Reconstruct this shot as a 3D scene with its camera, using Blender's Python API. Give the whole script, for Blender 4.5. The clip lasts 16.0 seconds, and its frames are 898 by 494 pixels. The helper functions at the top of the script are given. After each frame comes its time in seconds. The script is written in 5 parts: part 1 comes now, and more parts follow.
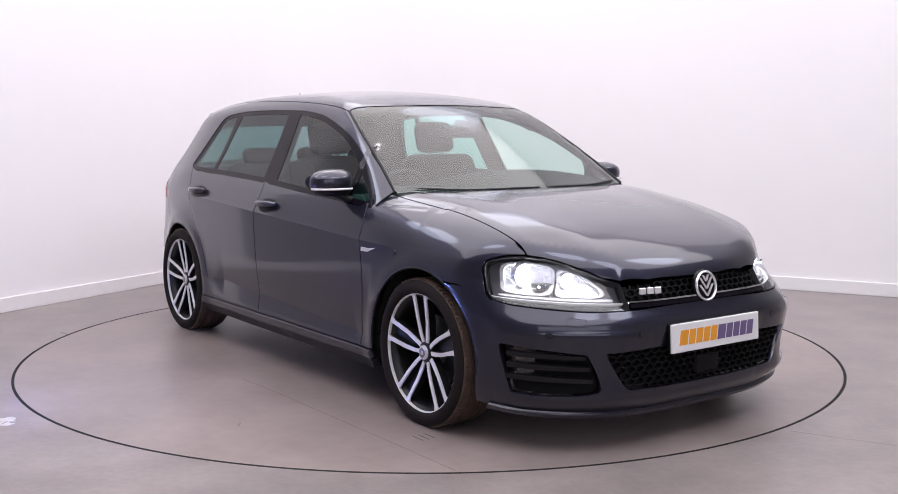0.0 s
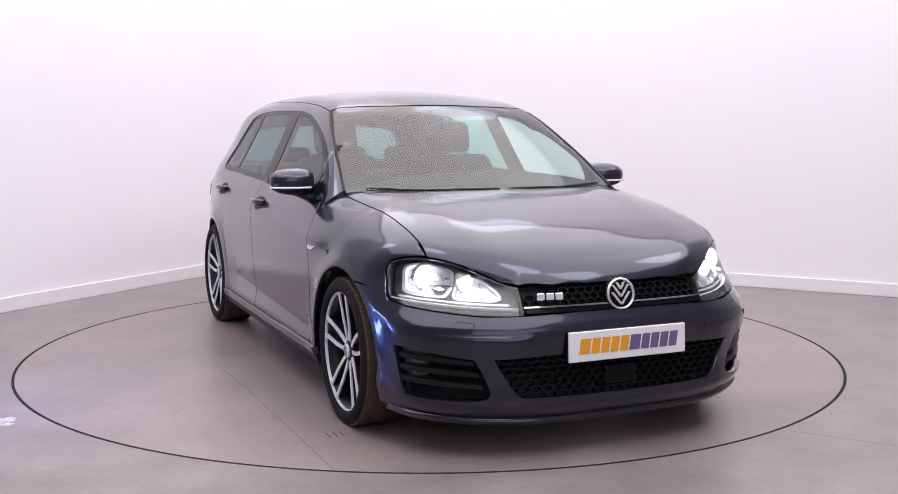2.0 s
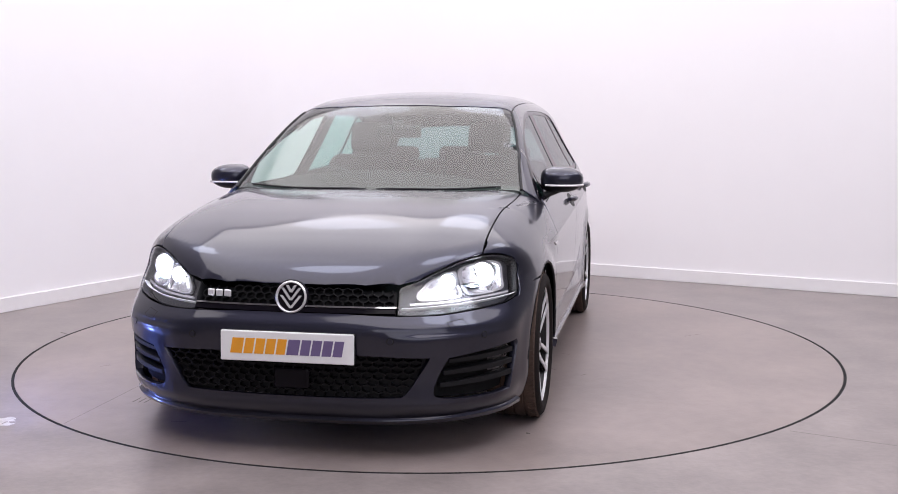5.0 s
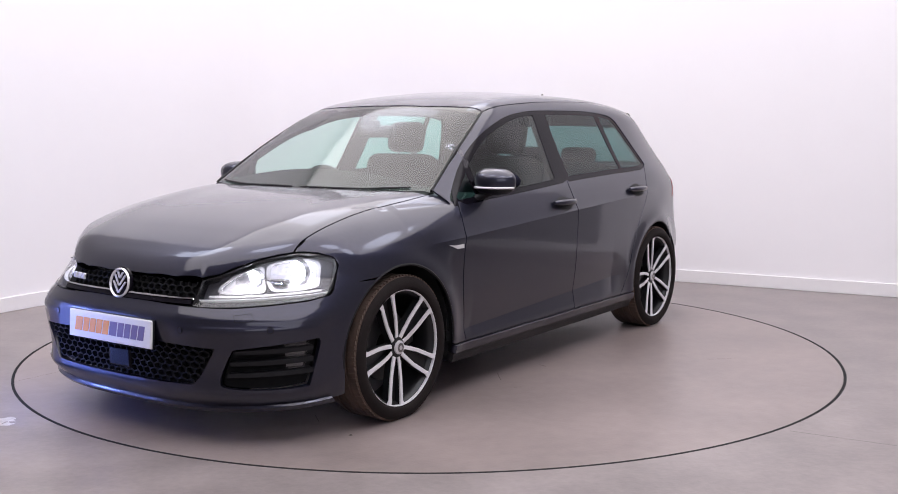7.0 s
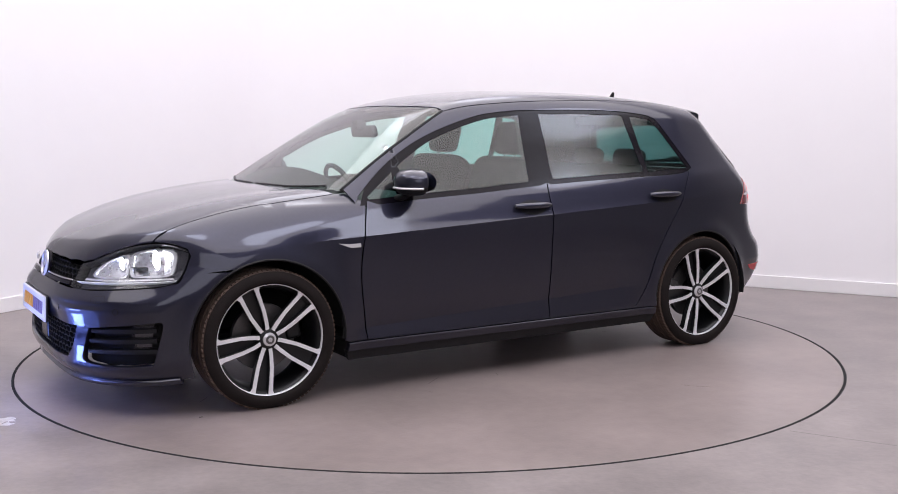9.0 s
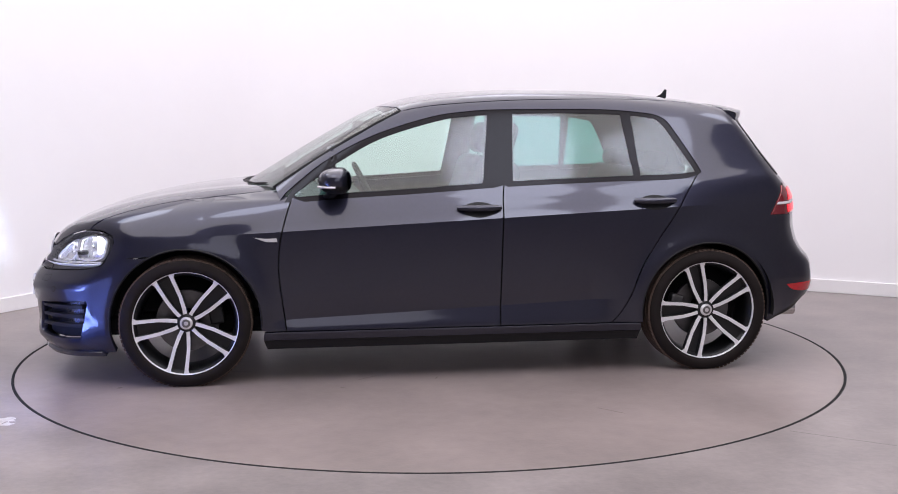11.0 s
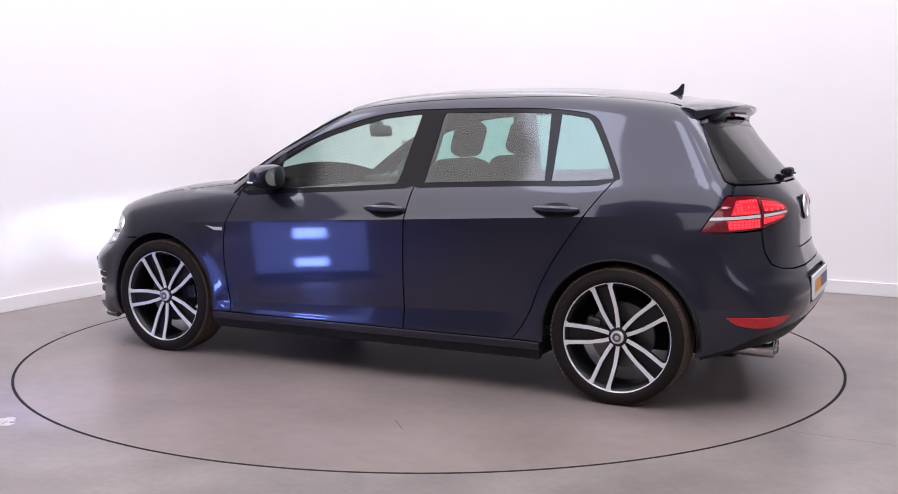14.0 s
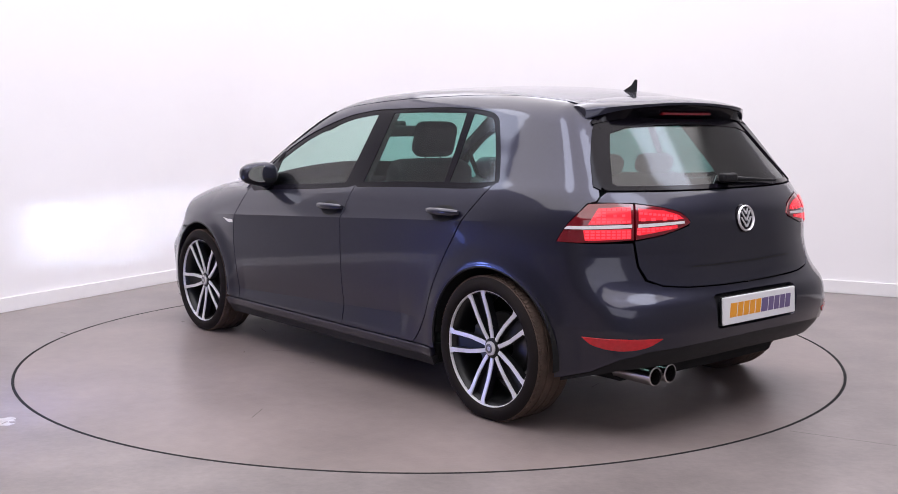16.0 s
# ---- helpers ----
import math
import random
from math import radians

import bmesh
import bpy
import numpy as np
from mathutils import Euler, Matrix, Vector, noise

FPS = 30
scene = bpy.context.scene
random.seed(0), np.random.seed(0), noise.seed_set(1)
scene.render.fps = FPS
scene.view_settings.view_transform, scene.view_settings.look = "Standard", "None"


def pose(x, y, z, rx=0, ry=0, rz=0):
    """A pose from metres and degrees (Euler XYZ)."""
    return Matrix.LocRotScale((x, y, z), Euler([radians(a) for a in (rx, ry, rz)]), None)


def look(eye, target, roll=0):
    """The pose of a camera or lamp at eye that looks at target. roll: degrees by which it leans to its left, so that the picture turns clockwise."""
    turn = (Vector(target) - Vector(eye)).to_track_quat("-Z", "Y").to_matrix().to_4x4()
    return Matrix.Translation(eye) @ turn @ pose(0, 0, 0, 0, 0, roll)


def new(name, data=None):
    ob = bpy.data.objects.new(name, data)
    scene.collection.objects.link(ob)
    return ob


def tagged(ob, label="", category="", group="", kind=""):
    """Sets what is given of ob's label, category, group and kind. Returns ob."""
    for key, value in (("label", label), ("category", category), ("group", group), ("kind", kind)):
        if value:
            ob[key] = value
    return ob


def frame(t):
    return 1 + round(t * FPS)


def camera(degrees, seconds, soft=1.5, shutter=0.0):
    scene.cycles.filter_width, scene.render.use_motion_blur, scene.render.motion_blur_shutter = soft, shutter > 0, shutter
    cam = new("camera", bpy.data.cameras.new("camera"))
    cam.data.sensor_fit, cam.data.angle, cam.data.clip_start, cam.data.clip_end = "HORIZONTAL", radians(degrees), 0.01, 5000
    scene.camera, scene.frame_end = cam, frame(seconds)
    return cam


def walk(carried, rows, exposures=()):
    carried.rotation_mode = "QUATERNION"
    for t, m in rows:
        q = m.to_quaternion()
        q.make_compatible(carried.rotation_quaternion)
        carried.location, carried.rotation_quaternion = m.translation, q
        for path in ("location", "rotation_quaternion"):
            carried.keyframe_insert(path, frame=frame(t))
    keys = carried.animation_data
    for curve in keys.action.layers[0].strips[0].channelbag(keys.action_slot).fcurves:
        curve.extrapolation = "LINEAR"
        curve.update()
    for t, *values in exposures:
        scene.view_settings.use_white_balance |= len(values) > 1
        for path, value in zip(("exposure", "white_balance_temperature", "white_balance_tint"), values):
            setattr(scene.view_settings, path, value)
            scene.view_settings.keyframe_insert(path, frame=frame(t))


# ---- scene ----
cam = camera(46.53, 16.0, soft=0.9)
EYE = pose(0.0, -5.902, 1.252, 90 - 6.586, 0, -0.969)
walk(cam, [(0.0, EYE), (16.0, EYE)])

# ---- world and light ----
world = bpy.data.worlds.new("world")
scene.world = world
world.use_nodes = True
world.node_tree.nodes["Background"].inputs[0].default_value = (0.9, 0.92, 1.0, 1)
world.node_tree.nodes["Background"].inputs[1].default_value = 0.3
scene.view_settings.exposure = 0.12


def area(name, m, sx, sy, power, color=(1, 1, 1)):
    data = bpy.data.lights.new(name, "AREA")
    data.shape, data.size, data.size_y, data.energy, data.color = "RECTANGLE", sx, sy, power, color
    ob = new(name, data)
    ob.matrix_world = m
    return ob


# ---- materials ----
def material(name, color, rough=0.5, metal=0.0, coat=0.0, noise_scale=0.0, amount=0.15, bump=0.0, bump_scale=200.0,
             emission=None, strength=0.0, transmission=0.0, ior=1.45, coat_rough=0.03, spec=0.5):
    """A principled surface whose colour and roughness vary at two scales, with fine relief."""
    m = bpy.data.materials.new(name)
    m.use_nodes = True
    nt = m.node_tree
    b = nt.nodes["Principled BSDF"]
    b.inputs["Base Color"].default_value = (*color, 1)
    b.inputs["Roughness"].default_value = rough
    b.inputs["Metallic"].default_value = metal
    b.inputs["Coat Weight"].default_value = coat
    b.inputs["Coat Roughness"].default_value = coat_rough
    b.inputs["Transmission Weight"].default_value = transmission
    b.inputs["IOR"].default_value = ior
    b.inputs["Specular IOR Level"].default_value = spec
    if emission:
        b.inputs["Emission Color"].default_value = (*emission, 1)
        b.inputs["Emission Strength"].default_value = strength
    co = nt.nodes.new("ShaderNodeTexCoord")
    if noise_scale:
        big, small = nt.nodes.new("ShaderNodeTexNoise"), nt.nodes.new("ShaderNodeTexNoise")
        big.inputs["Scale"].default_value, small.inputs["Scale"].default_value = noise_scale, noise_scale * 9
        big.inputs["Detail"].default_value = small.inputs["Detail"].default_value = 6
        mix = nt.nodes.new("ShaderNodeMath")
        mix.operation = "MULTIPLY_ADD"
        mix.inputs[1].default_value = 0.45
        nt.links.new(co.outputs["Object"], big.inputs["Vector"])
        nt.links.new(co.outputs["Object"], small.inputs["Vector"])
        nt.links.new(small.outputs["Fac"], mix.inputs[0])
        nt.links.new(big.outputs["Fac"], mix.inputs[2])
        ramp = nt.nodes.new("ShaderNodeMapRange")
        ramp.inputs["From Min"].default_value, ramp.inputs["From Max"].default_value = 0.33, 1.12
        ramp.inputs["To Min"].default_value, ramp.inputs["To Max"].default_value = 1 - amount, 1 + amount
        nt.links.new(mix.outputs[0], ramp.inputs[0])
        hue = nt.nodes.new("ShaderNodeMix")
        hue.data_type, hue.blend_type = "RGBA", "MULTIPLY"
        hue.inputs[0].default_value = 1
        hue.inputs[6].default_value = (*color, 1)
        nt.links.new(ramp.outputs[0], hue.inputs[7])
        nt.links.new(hue.outputs[2], b.inputs["Base Color"])
        rr = nt.nodes.new("ShaderNodeMath")
        rr.operation = "MULTIPLY_ADD"
        rr.inputs[1].default_value, rr.inputs[2].default_value = rough * 0.35, rough * 0.65
        nt.links.new(ramp.outputs[0], rr.inputs[0])
        nt.links.new(rr.outputs[0], b.inputs["Roughness"])
    if bump:
        n = nt.nodes.new("ShaderNodeTexNoise")
        n.inputs["Scale"].default_value, n.inputs["Detail"].default_value = bump_scale, 4
        bm_node = nt.nodes.new("ShaderNodeBump")
        bm_node.inputs["Strength"].default_value, bm_node.inputs["Distance"].default_value = bump, 0.002
        nt.links.new(co.outputs["Object"], n.inputs["Vector"])
        nt.links.new(n.outputs["Fac"], bm_node.inputs["Height"])
        nt.links.new(bm_node.outputs[0], b.inputs["Normal"])
    return m


def glass(name, tint, rough=0.0, face=0.075):
    """Thin tinted glass: clear where seen through, glossy on its face."""
    m = bpy.data.materials.new(name)
    m.use_nodes = True
    nt = m.node_tree
    out = nt.nodes["Material Output"]
    nt.nodes.remove(nt.nodes["Principled BSDF"])
    clear, gloss, mix, facing, power, scale = (nt.nodes.new("ShaderNode" + k) for k in ("BsdfTransparent", "BsdfGlossy", "MixShader", "LayerWeight", "Math", "Math"))
    clear.inputs[0].default_value = (*tint, 1)
    gloss.inputs["Roughness"].default_value = rough
    facing.inputs[0].default_value = 0.5
    power.operation, scale.operation = "POWER", "MULTIPLY_ADD"
    power.inputs[1].default_value = 5.0
    scale.inputs[1].default_value, scale.inputs[2].default_value = 0.88, face
    nt.links.new(facing.outputs["Facing"], power.inputs[0])
    nt.links.new(power.outputs[0], scale.inputs[0])
    nt.links.new(scale.outputs[0], mix.inputs[0])
    nt.links.new(clear.outputs[0], mix.inputs[1])
    nt.links.new(gloss.outputs[0], mix.inputs[2])
    nt.links.new(mix.outputs[0], out.inputs[0])
    return m


PAINT = material("metallic_paint", (0.027, 0.0275, 0.046), 0.40, 0.85, 1.0, 60, 0.06, coat_rough=0.07, spec=0.1)
SILVER = material("silver_trim", (0.82, 0.81, 0.83), 0.2, 0.5, 0.3, 30, 0.05)
BLACK = material("black_plastic", (0.010, 0.010, 0.012), 0.45, 0, 0, 40, 0.25, 0.2, 500, spec=0.28)
MESH = material("grille_plastic", (0.006, 0.006, 0.007), 0.6, 0, 0, 40, 0.2, spec=0.2)
GLOSSBLACK = material("gloss_black", (0.006, 0.005, 0.008), 0.16, 0, 0.0, 30, 0.2, spec=0.16)
DARK = material("dark_void", (0.006, 0.006, 0.007), 0.9, 0, 0, 20, 0.3)
RUBBER = material("tyre_rubber", (0.014, 0.0105, 0.0100), 0.8, 0, 0, 14, 0.3, 0.4, 300, spec=0.2)
TREAD = material("dusty_tread", (0.085, 0.056, 0.043), 0.9, 0, 0, 18, 0.4, 0.6, 160)
ALLOY = material("machined_alloy", (0.80, 0.79, 0.81), 0.30, 0.25, 0, 30, 0.08)
RIMDARK = material("dark_alloy", (0.007, 0.007, 0.008), 0.4, 0.0, 0.0, 30, 0.2)
STEEL = material("brake_steel", (0.13, 0.125, 0.125), 0.4, 0.8, 0, 40, 0.2)
CHROME = material("chrome", (0.85, 0.85, 0.87), 0.08, 1.0)
GLASSFRONT = glass("green_glass", (0.76, 0.92, 0.86), 0.09)
GLASSSCREEN = glass("screen_glass", (0.74, 0.90, 0.84), 0.09, 0.12)
GLASSHATCH = glass("dark_hatch_glass", (0.20, 0.31, 0.31), 0.09)
GLASSREAR = glass("privacy_glass", (0.32, 0.61, 0.56), 0.09)
CABIN = material("cabin_plastic", (0.03, 0.03, 0.032), 0.7, 0, 0, 30, 0.2)
FABRIC = material("seat_fabric", (0.022, 0.022, 0.025), 0.9, 0, 0, 24, 0.3)
LAMPGLOW = material("lamp_glow", (0.9, 0.9, 0.9), 0.3, emission=(0.9, 0.93, 1.0), strength=38)
ARC = material("arc_light", (0.9, 0.9, 0.9), 0.3, emission=(0.62, 0.74, 1.0), strength=60000)
BOWL = material("lamp_bowl", (0.85, 0.84, 0.88), 0.28, 0.85, 0, 50, 0.2)
HOUSING = material("lamp_housing", (0.10, 0.10, 0.115), 0.35, 0.5, 0, 50, 0.2)
LENS = glass("lamp_lens", (0.92, 0.93, 0.95))
TAILGLOW = material("tail_glow", (0.5, 0.01, 0.02), 0.3, emission=(1.0, 0.05, 0.075), strength=1.15)
TAILRED = material("tail_red", (0.15, 0.004, 0.01), 0.12, 0, 1.0, 30, 0.2)
REFLEX = material("red_reflex", (0.55, 0.010, 0.018), 0.25, 0, 0.6, 60, 0.2)
PIPE = material("polished_steel", (0.62, 0.60, 0.60), 0.22, 1.0, 0, 40, 0.15)
DRL = material("running_light", (0.9, 0.9, 0.9), 0.3, emission=(0.95, 0.97, 1.0), strength=0.12)
STRIPE = material("pale_strip", (0.75, 0.72, 0.74), 0.2, 0, 0.5, 30, 0.05)
TAILMID = material("tail_mid", (0.35, 0.01, 0.02), 0.2, 0, 0.5, emission=(1.0, 0.03, 0.05), strength=0.62)
MIRROR = material("mirror_glass", (0.8, 0.82, 0.84), 0.02, 1.0)
HEADLINER = material("grey_headliner", (0.35, 0.34, 0.34), 0.9, 0, 0, 40, 0.1, 0.3, 500)
PLATE = material("white_plate", (0.85, 0.85, 0.86), 0.35, 0, 0.3, 20, 0.04)
ORANGE = material("orange_print", (0.85, 0.36, 0.03), 0.4, 0, 0, 20, 0.1)
PURPLE = material("violet_print", (0.16, 0.12, 0.25), 0.4, 0, 0, 20, 0.1)
STAIN = material("floor_scuff", (0.10, 0.085, 0.08), 0.6, 0, 0, 30, 0.3)
PALESTAIN = material("pale_stain", (0.55, 0.53, 0.52), 0.6, 0, 0, 40, 0.3)
OUTER = material("worn_floor", (0.236, 0.203, 0.197), 0.36, 0, 0, 3.2, 0.38, 0.25, 60)
FLOOR = material("resin_floor", (0.247, 0.203, 0.192), 0.335, 0, 0, 1.5, 0.36, 0.25, 60)
WALL = material("white_wall", (0.86, 0.84, 0.86), 0.8, 0, 0, 0.5, 0.02, 0.1, 120)
SKIRT = material("white_skirting", (0.82, 0.80, 0.81), 0.45, 0, 0, 2, 0.04)
# wall colour darkened to stand for the dim side of the studio
SHADEWALL = material("unseen_shade_wall", (0.33, 0.32, 0.33), 0.85, 0, 0, 0.6, 0.1)
CEILING = material("ceiling_paint", (0.38, 0.37, 0.38), 0.9, 0, 0, 0.5, 0.05)


# ---- mesh helpers ----
def mesh_of(name, verts, faces, mat, loop_normals=None):
    me = bpy.data.meshes.new(name)
    me.from_pydata([tuple(v) for v in verts], [], [tuple(f) for f in faces])
    me.materials.append(mat)
    if loop_normals is not None:
        me.normals_split_custom_set([tuple(n) for n in loop_normals])
    me.update()
    return me


def part(name, bm, mat, parent=None, label="", smooth=None):
    """Links a bmesh, or a mesh, as one object under a thing."""
    if isinstance(bm, bmesh.types.BMesh):
        me = bpy.data.meshes.new(name)
        if smooth is not None:
            bmesh.ops.recalc_face_normals(bm, faces=bm.faces)
            for f in bm.faces:
                f.smooth = True
            for e in bm.edges:
                e.smooth = len(e.link_faces) == 2 and e.calc_face_angle(0) < radians(smooth)
        bm.to_mesh(me)
        bm.free()
        me.materials.append(mat)
    else:
        me = bm
    ob = new(name, me)
    ob.parent = parent
    if label:
        ob["label"] = label
    return ob


def box(x0, x1, y0, y1, z0, z1, bevel=0.0, seg=2, m=None):
    bm = bmesh.new()
    bmesh.ops.create_cube(bm, size=1, matrix=Matrix.LocRotScale(((x0 + x1) / 2, (y0 + y1) / 2, (z0 + z1) / 2), None, (x1 - x0, y1 - y0, z1 - z0)))
    if bevel:
        bmesh.ops.bevel(bm, geom=bm.edges[:], offset=bevel, segments=seg, affect="EDGES", profile=0.5)
    if m is not None:
        bmesh.ops.transform(bm, matrix=m, verts=bm.verts)
    return bm


def lathe(profile, n=48, m=None, closed=False):
    """Turns a profile of (radius, along) about the y axis."""
    bm = bmesh.new()
    rings = []
    for r, a in profile:
        rings.append([bm.verts.new((r * math.cos(k * math.tau / n), a, r * math.sin(k * math.tau / n))) for k in range(n)])
    if closed:
        rings.append(rings[0])
    for p, q in zip(rings, rings[1:]):
        for k in range(n):
            bm.faces.new((p[k], p[(k + 1) % n], q[(k + 1) % n], q[k]))
    bmesh.ops.remove_doubles(bm, verts=bm.verts, dist=1e-6)
    if m is not None:
        bmesh.ops.transform(bm, matrix=m, verts=bm.verts)
    return bm


def tube(points, r, n=8, flat=1.0):
    """A round bar along points."""
    bm = bmesh.new()
    pts = [Vector(p) for p in points]
    rings = []
    for i, p in enumerate(pts):
        d = (pts[min(i + 1, len(pts) - 1)] - pts[max(i - 1, 0)]).normalized()
        a = d.orthogonal().normalized() if abs(d.z) > 0.95 else d.cross(Vector((0, 0, 1))).normalized()
        b = d.cross(a)
        rad = r[i] if isinstance(r, (list, tuple)) else r
        rings.append([bm.verts.new(p + (a * math.cos(k * math.tau / n) + b * flat * math.sin(k * math.tau / n)) * rad) for k in range(n)])
    for p, q in zip(rings, rings[1:]):
        for k in range(n):
            bm.faces.new((p[k], p[(k + 1) % n], q[(k + 1) % n], q[k]))
    bm.faces.new(rings[0][::-1]), bm.faces.new(rings[-1])
    return bm


def slab(poly, depth, to3, bevel=0.0):
    """A flat polygon given thickness; to3 takes (u, v, w) to space."""
    bm = bmesh.new()
    a = [bm.verts.new((u, v, 0)) for u, v in poly]
    b = [bm.verts.new((u, v, depth)) for u, v in poly]
    n = len(poly)
    bm.faces.new(a[::-1])
    top = bm.faces.new(b)
    for k in range(n):
        bm.faces.new((a[k], a[(k + 1) % n], b[(k + 1) % n], b[k]))
    if bevel:
        bmesh.ops.bevel(bm, geom=list(top.edges), offset=bevel, segments=2, affect="EDGES")
    for v in bm.verts:
        v.co = to3(v.co)
    return bm


# ---- the room ----
CORNER = Vector((-1.105, 4.257, 0))
LEFT, RIGHT = Vector((-0.520, -0.854, 0)), Vector((0.867, -0.498, 0))
LEFT.normalize(), RIGHT.normalize()
HIGH, LONG, WIDE = 4.2, 11.0, 9.5


def room_matrix():
    """x along the right-hand wall, -y along the left-hand wall, origin in the corner."""
    x = RIGHT
    y = Vector((0, 0, 1)).cross(x)
    return Matrix(((x.x, y.x, 0, CORNER.x), (x.y, y.y, 0, CORNER.y), (0, 0, 1, 0), (0, 0, 0, 1)))


ROOM = room_matrix()


def setting(name, bm, mat, label, category):
    bmesh.ops.transform(bm, matrix=ROOM, verts=bm.verts)
    return tagged(part(name, bm, mat, None, label), category=category, kind="structure")


RADIUS = 2.226


def room():
    # the two white walls meet in a smooth curve
    r, n = 1.0, 28
    curve = [(r - r * math.cos(k * math.pi / 2 / n), -r + r * math.sin(k * math.pi / 2 / n)) for k in range(n + 1)]
    for z0, z1, inset in ((0, HIGH, 0.0), (0, 0.10, 0.016)):
        bm = bmesh.new()
        bend = [(x + inset * (r - x) / r, y + inset * (-r - y) / r) for x, y in curve]
        rows = [[bm.verts.new((x, y, z)) for x, y in bend] for z in (z0, z1)]
        for k in range(n):
            bm.faces.new((rows[0][k], rows[0][k + 1], rows[1][k + 1], rows[1][k]))
        if inset:
            for k in range(n):
                p, q = curve[k], curve[k + 1]
                bm.faces.new((rows[1][k], rows[1][k + 1], bm.verts.new((*q, z1)), bm.verts.new((*p, z1))))
        bmesh.ops.recalc_face_normals(bm, faces=bm.faces)
        for f in bm.faces:
            f.smooth = abs(f.normal.z) < 0.5
        setting("baseboard" if inset else "wall_corner", bm, SKIRT if inset else WALL, "white skirting board round the curved corner" if inset else "curved white studio wall in the corner", "skirting" if inset else "wall")
    setting("wall_north", box(-0.2, 5.6, 0, 0.2, 0, HIGH), WALL, "plain white painted studio wall", "wall")
    setting("wall_west", box(-0.2, 0, -3.8, 0, 0, HIGH), WALL, "plain white painted studio wall meeting the corner", "wall")
    # walls out of view, coloured dark so that the car reflects less light
    setting("wall_north", box(5.6, WIDE + 0.2, 0, 0.2, 0, HIGH), SHADEWALL, "unseen studio wall past the white one, darkened to dim the car's reflections", "wall")
    setting("wall_west", box(-0.2, 0, -LONG, -3.8, 0, HIGH), SHADEWALL, "unseen studio wall past the white one, darkened to dim the car's reflections", "wall")
    setting("wall_south", box(-0.2, WIDE + 0.2, -LONG - 0.2, -LONG, 0, HIGH), SHADEWALL, "unseen studio wall behind the camera, darkened to dim the car's reflections", "wall")
    setting("wall_east", box(WIDE, WIDE + 0.2, -LONG, 0, 0, HIGH), SHADEWALL, "unseen studio wall beside the camera, darkened to dim the car's reflections", "wall")
    setting("ceiling", box(-0.2, WIDE + 0.2, -LONG - 0.2, 0.2, HIGH, HIGH + 0.2), CEILING, "plain pale studio ceiling", "ceiling")
    setting("baseboard", box(1.0, WIDE, -0.016, 0, 0, 0.10, 0.004), SKIRT, "white skirting board along the studio wall", "skirting")
    setting("baseboard", box(0, 0.016, -LONG, -1.0, 0, 0.10, 0.004), SKIRT, "white skirting board along the studio wall", "skirting")
    # floor with a round opening for the turntable
    bm = bmesh.new()
    n = 192
    inner = [bm.verts.new((math.cos(k * math.tau / n) * (RADIUS + 0.0075), math.sin(k * math.tau / n) * (RADIUS + 0.0075), 0)) for k in range(n)]
    low = [bm.verts.new((v.co.x, v.co.y, -0.05)) for v in inner]
    outer = [bm.verts.new((math.cos(k * math.tau / n) * 14, math.sin(k * math.tau / n) * 14, 0)) for k in range(n)]
    for k in range(n):
        j = (k + 1) % n
        bm.faces.new((inner[k], outer[k], outer[j], inner[j]))
        bm.faces.new((low[k], inner[k], inner[j], low[j]))
    tagged(part("floor", bm, OUTER, None, "grey resin studio floor with faint scuffs and streaks"), category="floor", kind="structure")
    pit = lathe([(0.001, 0), (RADIUS + 0.05, 0), (RADIUS + 0.05, 0.03)], 96, pose(0, 0, -0.06, 90))
    tagged(part("turntable_pit", pit, DARK, None, "dark recess under the turntable"), category="pit", kind="structure")


def turntable():
    top = part("turntable", lathe([(0.001, 0), (RADIUS - 0.0085, 0), (RADIUS - 0.0075, -0.001), (RADIUS - 0.0075, -0.045), (0.001, -0.045)], 192, pose(0, 0, 0, 90)), FLOOR, None, smooth=30)
    tagged(top, "round grey resin turntable set flush in the floor", "turntable")
    part("edge_seal", lathe([(RADIUS - 0.006, -0.012), (RADIUS - 0.006, 0.0008), (RADIUS + 0.006, 0.0008), (RADIUS + 0.006, -0.012)], 192, pose(0, 0, 0, 90)), DARK, top, "black rubber edge seal", smooth=30)
    return top


from mathutils.geometry import delaunay_2d_cdt


